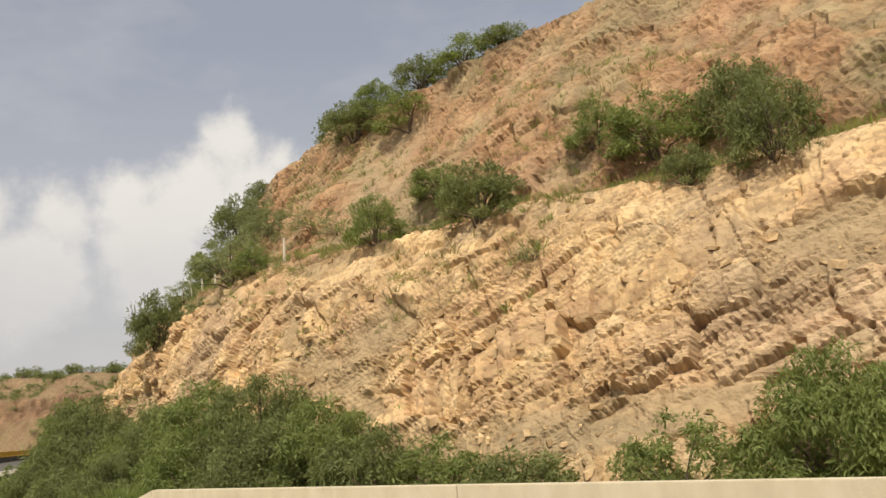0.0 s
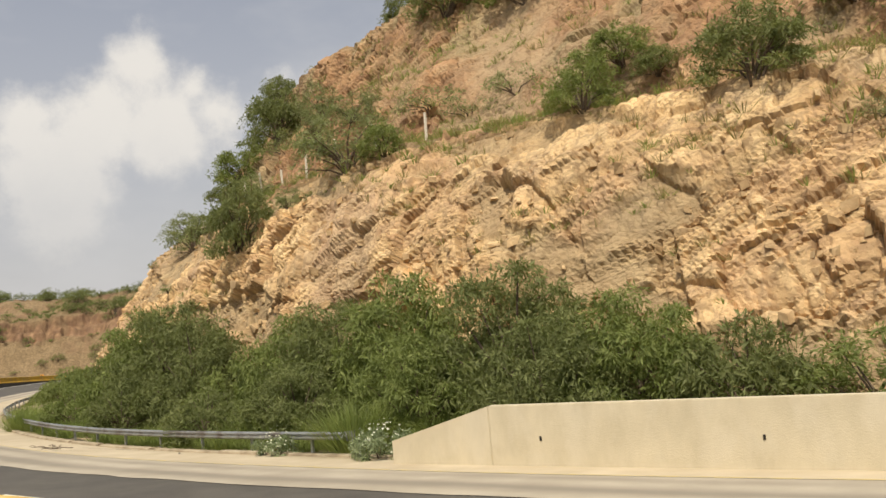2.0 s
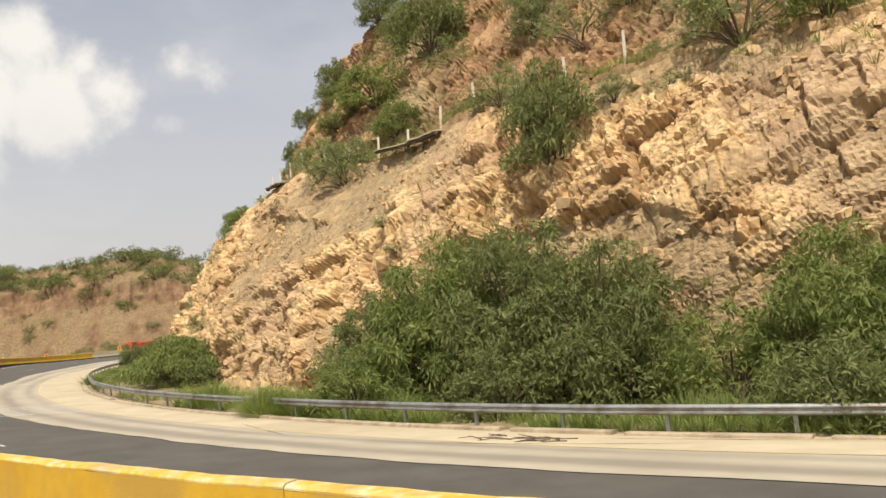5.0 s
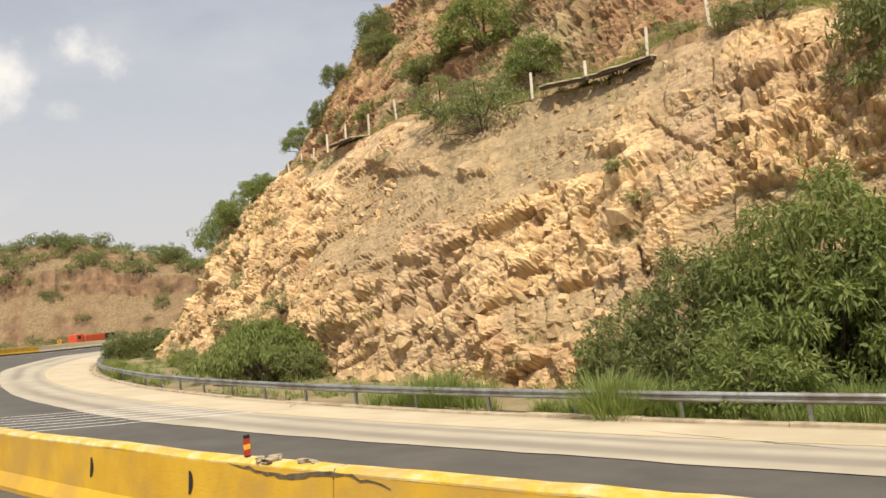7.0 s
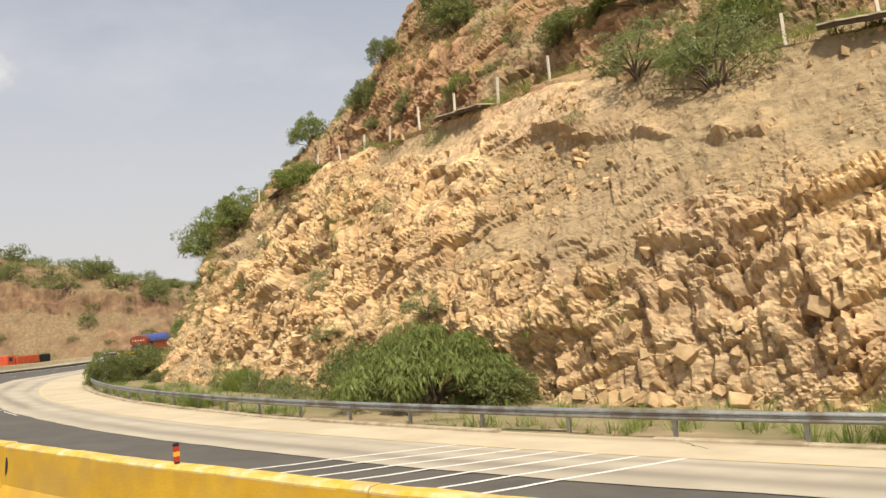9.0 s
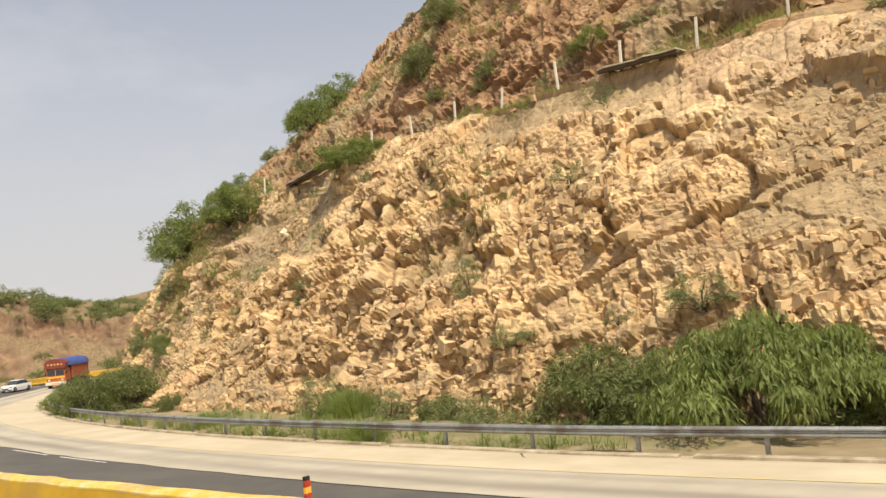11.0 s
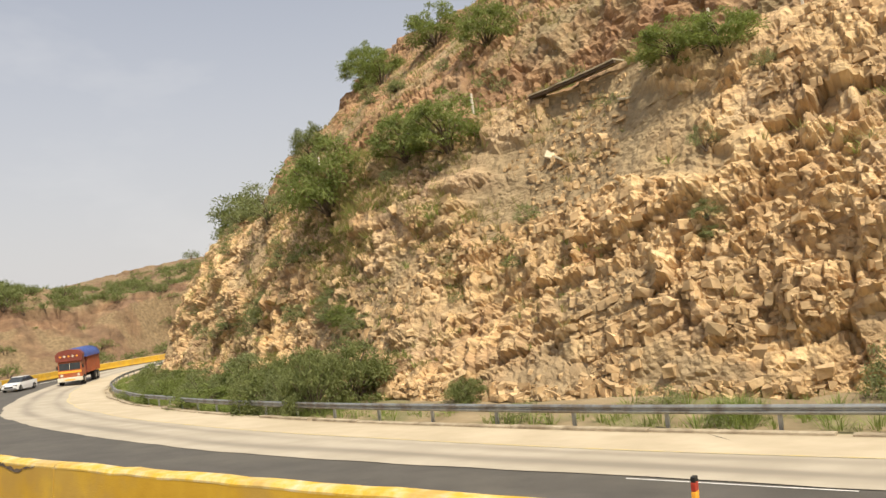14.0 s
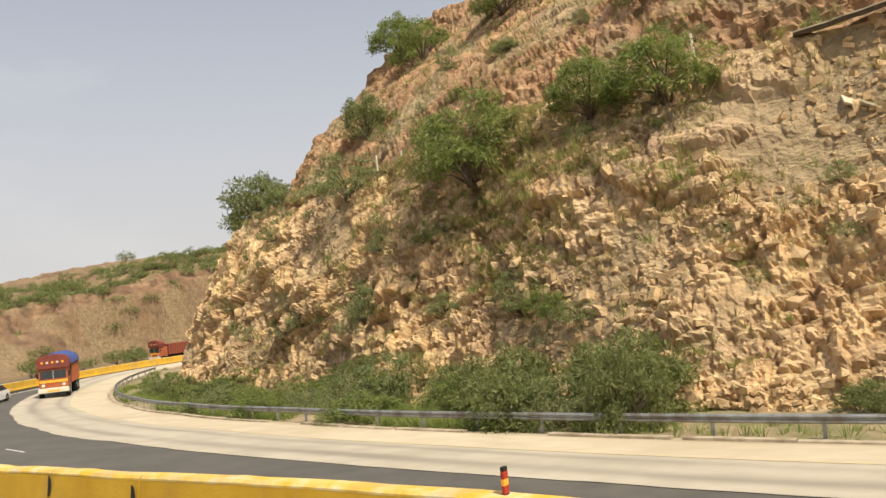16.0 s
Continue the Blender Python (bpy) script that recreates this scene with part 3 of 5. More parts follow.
def hill_base(s, u):
    """Plan offset and height of the hill's profile: u runs 0..1 up the cut face, 1..1.2 over the bench, 1.2..2 up to the crest, 2..2.4 beyond it."""
    e = end_shift(s)
    tl, bl, bz, cz, w = toe_l(s) + e, bench_l(s) + e, bench_z(s), crest_z(s), bench_w(s)
    cz = np.maximum(cz, bz + 0.25 * w + 0.5)
    t = np.clip(u, 0, 1)
    lat = tl + (bl - tl) * (t**0.92) - belly(s) * np.interp(t, [0, 0.1, 0.25, 0.6, 0.85, 1], [0.7, 1.2, 1.8, 2.2, 1.7, 0.1])
    z0 = lerp(s, (150, -1.4), (180, -2.2), (210, -3.2), (261, -4.2))
    z = z0 + (bz - z0) * (0.86 * t + 0.14 * t * t)
    b = np.clip((u - 1) / 0.2, 0, 1)
    lat, z = lat + w * b, z + 0.25 * w * b
    c = np.clip((u - 1.2) / 0.8, 0, 1)
    rise = cz - bz - 0.25 * w
    lat, z = lat + rise * upper_lean(s) * c, z + rise * (c + 0.06 * np.sin(c * 6.28))
    d = np.clip((u - 2) / 0.4, 0, 1)
    return lat + 30 * d, z + 2 * np.sin(d * 2.2) - 4 * d * d


def hill_points(S, U, tints=False):
    s, u = S.ravel(), U.ravel()
    lat, z = hill_base(s, u)
    xy = np.empty((len(s), 2))
    x0, y0, a0 = np.interp(s, hill.s, hill.p[:, 0]), np.interp(s, hill.s, hill.p[:, 1]), np.interp(s, hill.s, hill.a)
    xy[:, 0], xy[:, 1] = x0 + lat * np.cos(a0), y0 + lat * np.sin(a0)
    e = 1e-3
    l2, z2 = hill_base(s, u + e)
    dl, dz = l2 - lat, z2 - z
    n = np.hypot(dl, dz) + 1e-9
    nl, nz = -dz / n, dl / n                       # outward normal in the section
    p = np.stack([s, lat, z], 1)
    # beds dip down along the road, joints stand square across them
    big = 0.9 * fbm(p / np.array([15, 11, 10]), 21, 3)
    warp = np.stack([fbm(p / 4.5, 31 + k, 2) for k in range(3)], 1)
    bed = np.stack([s - 0.5 * z, lat - 0.15 * s, z + 0.3 * s - 0.25 * lat], 1)
    h0, j0 = blocks((bed + warp * 0.6) / np.array([3.6, 3.7, 2.6]), 37)
    h1, j1 = blocks((bed + warp * 0.3) / np.array([1.3, 1.4, 0.95]), 41)
    broken = np.clip(0.5 + 1.1 * fbm(p / np.array([13, 10, 6]), 81, 3) + 0.35 * np.tanh((s - 80) / 20), 0.12, 1)   # slabs early on, rubble later
    face = np.clip(1.10 - np.abs(u - 0.5) * 1.1, 0.4, 1) * np.where(u < 1.02, 1, np.where(u < 1.18, 0.3, 1.6))
    soil = soil_mask(s, u)
    lie = z + 0.3 * s - 0.25 * lat + 0.28 * warp[:, 0]
    lie = lie + 0.35 * np.sin(lie * 0.9) + 0.16 * np.sin(lie * 2.3 + 1.0)          # thick and thin beds
    thin = np.clip(2.2 * fbm(np.stack([lie / 3.2, s / 26], 1), 133, 2) - 0.1, 0, 1)   # shaly partings
    a1 = s - 0.45 * z + 0.25 * lat + 0.3 * warp[:, 2]
    c0, e0 = courses(a1 + 0.5 * warp[:, 1], lie, 2.1, 6.5, 171)
    c1, e1 = courses(a1, lie, 0.86, 1.7, 141)
    c2, e2 = courses(a1 + 0.12 * warp[:, 1], lie, 0.42, 1.0, 151)
    c3, e3 = courses(a1 * 0.8, lie, 0.24, 2.4, 161)
    c4, e4 = courses(a1 + 0.2 * warp[:, 0], lie + 0.15 * warp[:, 1], 1.55, 1.25, 181)
    prism = np.clip((u - 0.05) / 0.08, 0, 1) * np.clip((0.42 + 0.1 * warp[:, 1] - u) / 0.08, 0, 1) * lerp(s, (70, 0), (84, 1), (150, 0.8), (172, 0.25), (200, 0))   # a bed of stout leaning prisms low on the face
    slab = 1 - broken
    rock = 0.8 * (h0 - 0.5) - 0.22 * j0**3 + (0.75 - 0.2 * slab) * (c0 - 0.5) - 0.14 * e0 + (1 - 0.5 * thin) * ((0.30 + 0.5 * broken) * (c1 - 0.5) - (0.05 + 0.10 * broken) * e1 + (0.10 + 0.30 * broken) * (c2 - 0.5) - 0.06 * e2) + thin * (0.34 * (c3 - 0.5) - 0.05 * e3) + 0.30 * (h1 - 0.5) * broken * (1 - 0.6 * prism) + prism * (0.95 * (c4 - 0.5) - 0.22 * e4)
    d = big + face * rock * (1 - 0.88 * soil) + (0.015 + 0.03 * broken + 0.05 * soil) * fbm(p / 0.5, 61, 2) - 0.9 * soil * np.clip(u, 0, 1)
    d = np.where(u > 1.0, d, d * np.clip((1.03 - u) / 0.08, 0.35, 1))
    out = np.empty((len(s), 3))
    out[:, 0] = xy[:, 0] + d * nl * np.cos(a0)
    out[:, 1] = xy[:, 1] + d * nl * np.sin(a0)
    out[:, 2] = z + d * nz
    hue = np.clip(1.5 * (hash01(np.stack([np.floor(lie / 0.86), np.floor(a1 / 2.2), 0 * s], 1).astype(np.int64), 207) - 0.45) + 0.9 * fbm(p / np.array([9, 7, 4]), 209, 3), 0, 1)
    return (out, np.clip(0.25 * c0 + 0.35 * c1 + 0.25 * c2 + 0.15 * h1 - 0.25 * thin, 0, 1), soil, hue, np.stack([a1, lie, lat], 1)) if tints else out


def soil_mask(s, u):
    """Where slipped earth covers the rock: chutes under the bench and ledges of fines."""
    w = fbm(np.stack([s / 3.0, u * 5], 1), 95, 3)

    def patch(s0, s1, u0, u1, lean):
        q = s - lean * (1 - u)
        return np.clip(1.4 - np.abs(q - (s0 + s1) / 2) / ((s1 - s0) / 2) * 1.2 + 0.35 * w, 0, 1) * np.clip((u - u0) / 0.12 + 0.5 * w, 0, 1) * np.clip((u1 - u) / 0.05, 0, 1)

    m = patch(83, 109, 0.68, 1.06, 0) + patch(154, 168, 0.52, 1.06, 11) + 0.9 * patch(40, 52, 1.08, 1.95, -10) + 0.75 * patch(9, 36, -0.2, 0.30, 0)
    fines = np.clip((fbm(np.stack([s / 11, u * 4.5], 1), 96, 3) - 0.36) * 4, 0, 0.7) * (u < 1)
    return np.clip(m + fines, 0, 1)


def grid_mesh(name, s0, s1, ds, u0, u1, nu, mat):
    sv, uv = np.arange(s0, s1, ds), np.linspace(u0, u1, nu)
    S, U = np.meshgrid(sv, uv, indexing="ij")
    V, tint, soil, hue, beds = hill_points(S, U, True)
    n, k = len(sv), nu
    i, j = np.meshgrid(np.arange(n - 1), np.arange(k - 1), indexing="ij")
    a = (i * k + j).ravel()
    F = np.stack([a, a + k, a + k + 1, a + 1], 1)
    me = mesh_from(name, V, F, mat)
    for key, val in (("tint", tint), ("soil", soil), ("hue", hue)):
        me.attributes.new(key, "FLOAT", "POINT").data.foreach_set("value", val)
    me.attributes.new("bedding", "FLOAT_VECTOR", "POINT").data.foreach_set("vector", beds.ravel())
    return me


def build_hill():
    ob = thing("rock_hill", "tan and ochre fractured rock hill with a steep road cut", "hill", kind="structure")
    part("cut_face", grid_mesh("cut_face", -50, 262, FACE_STEP, -0.02, 1.0, FACE_ROWS, M_ROCK), None, ob, "fractured ochre sandstone cut face")
    part("upper_slope", grid_mesh("upper_slope", -20, 262, 0.28, 1.0, 2.4, 165, M_UPPER), None, ob, "weathered reddish upper slope with scrub")
    # the back of the hill falls away behind the crest
    sv = np.arange(-20, 257, 4.0)
    edge = hill_points(sv[:, None], np.full((len(sv), 1), 2.395))
    V, F, n = [], [], len(sv)
    for k in range(7):
        f = k / 6
        ring = edge * (1 - f) + np.array([75.0, 105.0, -3.0]) * f
        ring[:, 2] = edge[:, 2] * (1 - f) ** 1.3 - 3.0 * f + 1.2 * fbm(ring[:, :2] / 9, 29, 3) * f * (1 - f)
        V.append(ring)
        F += [((k - 1) * n + i, (k - 1) * n + i + 1, k * n + i + 1, k * n + i) for i in range(n - 1)] if k else []
    me = mesh_from("back_slope", np.concatenate(V), F, M_UPPER, True)
    for key, val in (("tint", 0.5), ("soil", 0.8)):
        me.attributes.new(key, "FLOAT", "POINT").data.foreach_set("value", np.full(7 * n, val))
    part("back_slope", me, None, ob, "scrubby earth slope behind the crest")
    return ob


build_verge()
FACE_STEP, FACE_ROWS = 0.145, 136
hill_thing = build_hill()

# ---------------------------------------------------------------- far ridge across the bend
def ridge_base(x):
    x = np.asarray(x, float)
    return RIDGE_Y + 9 * fbm(x.reshape(-1, 1) / 60, 71, 2) + 0.12 * np.abs(x + 40)


def ridge_parts(x, y):
    q = np.stack([x, y], 1)
    cut = np.clip((x + 22) / 12, 0, 1)                     # a taller scored cutting past the bend
    d = y - ridge_base(x) + 1.2 * fbm(q / 5, 76, 3)
    d = d + 1.5 * fbm(np.stack([x / 2.4, y / 9], 1), 75, 2) * np.clip((d - 8) / 2, 0, 1) * np.clip((19 - d) / 3, 0, 1)
    top = np.interp(x, [-260, -140, -90, -70, -50, -35, -20, 0, 15, 30, 60, 160], [30, 30, 31, 28, 24, 19, 15.5, 16.5, 20.5, 24, 28, 34]) * (1 + 0.07 * fbm(q[:, :1] / 30, 72, 2))
    foot, band, brow = 0.46 + 0.30 * cut, 0.11 - 0.06 * cut, 0.43 - 0.24 * cut
    step = foot * np.clip(d / 10, 0, 1) + band * np.clip((d - 11) / 1.6, 0, 1) + 0.3 * brow * np.clip((d - 14) / 1.2, 0, 1) + 0.7 * brow * np.clip((d - 15) / 16, 0, 1)
    z = -3.2 + top * step + np.clip(d - 31, 0, 60) * 0.05
    f = np.clip(d / 11, 0, 1)
    z = z + f * (0.9 * fbm(q / 4, 73, 3) + 0.8 * fbm(q / 35, 74, 3))
    z = z + 0.5 * cut * np.clip(d / 3, 0, 1) * np.clip((11 - d) / 2, 0, 1) * np.sin((x + 0.5 * d) * 4.2 + 3 * fbm(q / 9, 79, 2))
    rock = np.clip((d - 10.2) / 0.7, 0, 1) * np.clip((16 - d) / 1.2, 0, 1) + 0.7 * np.clip(fbm(q / 6, 70, 3) * 3 - 0.6, 0, 1)
    return z, np.clip(1 - rock + 0.4 * fbm(q / 8, 77, 2), 0, 1), np.clip(0.5 + 0.6 * fbm(np.stack([x / 2.6, z * 1.3], 1), 78, 3), 0, 1)


def ridge_height(x, y):
    return ridge_parts(x, y)[0]


def build_ridge():
    xv = np.concatenate([np.arange(-290, -170, 2.0), np.arange(-170, -16, 0.75), np.arange(-16, 44, 0.3), np.arange(44, 70, 0.75), np.arange(70, 200, 3.0)])
    yv = np.concatenate([np.arange(RIDGE_Y - 16, RIDGE_Y + 58, 0.75), np.arange(RIDGE_Y + 58, RIDGE_Y + 220, 4.0)])
    X, Y = np.meshgrid(xv, yv, indexing="ij")
    Z, soil, tint = ridge_parts(X.ravel(), Y.ravel())
    V = np.stack([X.ravel(), Y.ravel(), Z], 1)
    k = len(yv)
    i, j = np.meshgrid(np.arange(len(xv) - 1), np.arange(k - 1), indexing="ij")
    a = (i * k + j).ravel()
    F = np.stack([a, a + k, a + k + 1, a + 1], 1)
    me = mesh_from("far_ridge", V, F, M_FARSOIL)
    for key, val in (("tint", tint), ("soil", soil)):
        me.attributes.new(key, "FLOAT", "POINT").data.foreach_set("value", val)
    tagged(new("far_ridge", me), "low scrubby ridge with a reddish layered rock cutting across the bend", "ridge", kind="structure")


RIDGE_Y = 286.0
build_ridge()

# ---------------------------------------------------------------- median barrier, guardrail, kerb, end wall
def build_barriers():
    """Yellow median barrier in cast lengths with open joints, each with a worn pale top."""
    prof = [(-0.32, 0.0), (0.30, 0.0), (0.30, 0.08), (0.20, 0.30), (0.13, 0.93), (-0.13, 0.93), (-0.20, 0.30), (-0.32, 0.08)]
    cap = [(-0.133, 0.925), (0.133, 0.925), (0.13, 0.95), (0.09, 0.985), (-0.09, 0.985), (-0.13, 0.95)]
    s, length = -40.0, 9.6
    rnd = random.Random(4)
    while s < 380:
        sv = np.linspace(s + 0.015, s + length - 0.015, 25)
        dz = rnd.uniform(-0.012, 0.012)
        ob = thing("median_barrier", "yellow painted concrete median barrier length with a worn top", "barrier", group="median barrier lengths")
        V, F = sweep(road, sv, [(BARRIER_LAT + l, OWN_Z + (z + dz if z > 0.1 else z)) for l, z in prof], z=own_rise)
        bare = 222 < s < 262
        part("body", mesh_from("body", V, F, M_WALLC if bare else M_YELLOW), None, ob, "bare cream concrete body" if bare else "")
        chip = fbm(np.stack([sv / 0.6, sv * 0], 1), 24, 2) * 0.012
        V, F = sweep(road, sv, [(BARRIER_LAT + l, OWN_Z + z + dz) for l, z in cap], z=lambda q: own_rise(q) + np.interp(q, sv, chip))
        part("worn_top", mesh_from("worn_top", V, F, M_WORN), None, ob, "scuffed pale yellow top edge")
        s += length
    # broken bits of concrete lying on the top where a vehicle has struck it
    for s, n in ((76.0, 5), (155.4, 5)):
        for k in range(n):
            bm = bmesh.new()
            w = rnd.uniform(0.03, 0.07)
            box(bm, -w, w, -w * 1.6, w * 1.6, -0.02, rnd.uniform(0.015, 0.05), 0.01)
            for v in bm.verts:
                v.co += Vector((rnd.uniform(-0.03, 0.03), rnd.uniform(-0.04, 0.04), 0))
            ob = part("concrete_chip", bm, M_KERB)
            ob.matrix_basis = road.spot(s + rnd.uniform(-0.6, 0.6), BARRIER_LAT + rnd.uniform(-0.08, 0.02), OWN_Z + 0.985, rnd.uniform(0, 180))
            tagged(ob, "pale broken concrete chip on the barrier top", "concrete chip", "concrete chips")
    # broken edge: jagged cracks along the top of the face
    for s0, s1 in ((74.3, 77.2), (152.6, 154.6)):
        n = 26
        V = []
        for k in range(n):
            f = k / (n - 1)
            z = 0.885 + 0.04 * math.sin(9 * f + s0) + rnd.uniform(-0.022, 0.022)
            t = rnd.uniform(0.006, 0.03) * (0.25 + math.sin(math.pi * f))
            for h in (z - t, z + t):
                x, y = road.at(s0 + (s1 - s0) * f, BARRIER_LAT - 0.138 - (0.93 - h) / 9)
                V.append((float(x), float(y), OWN_Z + h))
        crack = new("barrier_crack", mesh_from("barrier_crack", V, [(2 * k, 2 * k + 2, 2 * k + 3, 2 * k + 1) for k in range(n - 1)], M_BARK))
        tagged(crack, "dark jagged crack where the yellow barrier has been struck", "crack", "barrier cracks")
    # stencilled curved marks on the face towards the own lanes
    for s in [42.0, 44.6, 54.0, 56.5, 65.8, 68.2, 78.2, 81.0, 91.0, 93.5, 104.0, 106.5, 130.0, 157.5, 171.5, 173.8]:
        bm = bmesh.new()
        pts = [(-0.12 - 0.05 * math.cos(a), 0.16 * math.sin(a)) for a in np.linspace(-1.2, 1.2, 9)]
        vs = []
        for k, (x, z) in enumerate(pts):
            w = 0.02 + 0.03 * math.sin(math.pi * k / 8)
            vs.append((bm.verts.new((0, x - w, z)), bm.verts.new((0, x + w, z))))
        for a, b in zip(vs, vs[1:]):
            bm.faces.new((a[0], a[1], b[1], b[0]))
        mark = part("painted_mark", bm, M_BLACK, None)
        mark.matrix_basis = road.spot(s, BARRIER_LAT - 0.172, OWN_Z + 0.62) @ pose(0, 0, 0, 0, 6.4, 0)
        tagged(mark, "black curved arrow mark painted on the yellow barrier", "road marking", "barrier marks")


def delineator():
    ob = thing("delineator_post", "red and orange banded delineator post on the median barrier", "delineator", group="delineators")
    bm = bmesh.new()
    box(bm, -0.06, 0.06, -0.045, 0.045, 0, 0.04, 0.01)
    part("foot", bm, M_BLACK, ob, "black foot plate")
    for k, (z0, z1, mat, nm) in enumerate([(0.03, 0.17, M_RED, "red_band"), (0.17, 0.29, M_ORANGE, "orange_band"), (0.29, 0.42, M_RED, "red_band"), (0.42, 0.50, M_BLACK, "cap")]):
        bm = bmesh.new()
        w = 0.075 if nm != "cap" else 0.07
        box(bm, -w, w, -0.035, 0.035, z0, z1, 0.012)
        part(nm, bm, mat, ob)
    return ob


def build_delineators():
    first = delineator()
    spots = [37.8, 76.95, 87.0, 98.3, 106.5, 114.9, 131.2, 142.0, 155.0, 165.3]
    for k, s in enumerate(spots):
        lean = (38 if k == 0 else 3 * math.sin(k * 2.1))
        m = road.spot(s, BARRIER_LAT, OWN_Z + 0.98) @ Matrix.Scale(0.55, 4) @ Matrix.Rotation(radians(lean), 4, "X")
        if k == 0:
            first.matrix_basis = m
        else:
            copy_thing(first, m).matrix_basis = m


def rail_lat(s):
    return lerp(s, (-80, 20.1), (44, 20.1), (60, 20.0), (600, 20.0))


def build_guardrail():
    ob = thing("guardrail", "weathered galvanised W-beam guardrail on steel posts", "guardrail")
    prof = [(0.0, 0.78), (-0.05, 0.765), (-0.085, 0.72), (-0.085, 0.69), (-0.015, 0.645), (-0.015, 0.615), (-0.085, 0.57), (-0.085, 0.54), (-0.05, 0.495), (0.0, 0.48),
            (0.012, 0.485), (-0.04, 0.505), (-0.072, 0.545), (-0.072, 0.565), (-0.003, 0.61), (-0.003, 0.65), (-0.072, 0.695), (-0.072, 0.715), (-0.04, 0.755), (0.012, 0.775)]
    s = 40.0
    while s < 300:
        sv = np.linspace(s, s + 3.99, 5)
        V, F = far_sweep(sv, prof, lat=rail_lat)
        part("beam", mesh_from("beam", V, F, M_STEEL), None, ob)
        s += 4.0
    bm = bmesh.new()
    box(bm, -0.05, 0.05, -0.06, 0.06, -0.3, 0.74, 0.008)
    post = part("post", bm, M_STEEL, ob)
    bm = bmesh.new()
    box(bm, -0.09, 0.0, -0.05, 0.05, 0.50, 0.76, 0.008)
    block = part("spacer", bm, M_STEEL, ob)
    for k, s in enumerate(np.arange(42.0, 298, 4.0)):
        m = far_spot(s, float(rail_lat(s)) + 0.12)
        for proto in (post, block):
            o = proto if k == 0 else new(proto.name.split(".")[0], proto.data)
            o.parent = ob
            o.matrix_basis = m
    bm = bmesh.new()
    n = 7
    rows = []
    for k in range(n):
        f = k / (n - 1)
        hw = 0.15 + 0.08 * f
        rows.append([bm.verts.new((-0.05 * math.cos(q * 2) * (1 - f) - 0.04, -0.62 * f, 0.63 + hw * q / 1.6)) for q in np.linspace(-1.6, 1.6, 9)])
    for a, b in zip(rows, rows[1:]):
        for q in range(8):
            bm.faces.new((a[q], a[q + 1], b[q + 1], b[q]))
    bmesh.ops.solidify(bm, geom=list(bm.faces), thickness=0.012)
    part("end_shoe", bm, M_STEEL, ob, "flared fishtail end piece", m=far_spot(40.0, float(rail_lat(40.0))))


def build_kerb():
    ob = thing("roadside_kerb", "broken low concrete kerb lengths along the shoulder edge", "kerb", kind="structure")
    rnd = random.Random(9)
    s = 37.0
    while s < 300:
        length = rnd.choice([4.6, 5.6, 6.2])
        if rnd.random() > 0.10:
            sv = np.linspace(s, s + length - rnd.choice([0.03, 0.05, 0.5]), 5)
            h = 0.11 + rnd.uniform(-0.03, 0.02)
            sh = rnd.uniform(-0.05, 0.05)
            V, F = far_sweep(sv, [(19.25 + sh, -0.05), (19.6 + sh, -0.05), (19.6 + sh, h), (19.34 + sh, h), (19.27 + sh, h - 0.03)], lat=lambda q: rail_lat(q) - 20.0)
            part("kerb_length", mesh_from("kerb_length", V, F, M_KERB), None, ob)
        s += length


def build_wall():
    """Concrete parapet that ends in a ramp, with cast panels and joints."""
    ob = thing("concrete_wall", "tall pale cast concrete roadside wall with a sloping end", "wall", kind="structure")
    x0, y0 = road.at(35.7, 20.0)
    base = pose(float(x0), float(y0), -0.27, 0, 0, math.degrees(road.angle(27)))
    s = 0.0
    k = 0
    while s > -72:
        length = 3.6 if k == 0 else 16.1
        a, b = s, s - length + (0.006 if k == 0 else 0.03)
        zt0 = 0.78 if k == 0 else 1.76
        bm = bmesh.new()
        zs = [(a, zt0), (b, 1.76)]
        vs = []
        for y, zt in zs:
            vs.append([bm.verts.new(v) for v in ((-0.16, y, -0.6), (0.30, y, -0.6), (0.20, y, zt), (-0.10, y, zt))])
        for j in range(4):
            bm.faces.new((vs[0][j], vs[0][(j + 1) % 4], vs[1][(j + 1) % 4], vs[1][j]))
        bm.faces.new(vs[0][::-1])
        bm.faces.new(vs[1])
        bmesh.ops.recalc_face_normals(bm, faces=bm.faces)
        bmesh.ops.bevel(bm, geom=[e for e in bm.edges if e.calc_length() > 1], offset=0.02, segments=2, affect="EDGES")
        panel = part("wall_panel", bm, M_WALLP, ob, m=base.copy())
        for y in np.arange(a - 1.6, b + 1, -5.9) if k else ():
            bm = bmesh.new()
            box(bm, -0.15, -0.118, y - 0.03, y + 0.03, 0.78, 0.90, 0.004)
            part("weep_hole", bm, M_BLACK, panel, "dark weep hole")
        s -= length
        k += 1


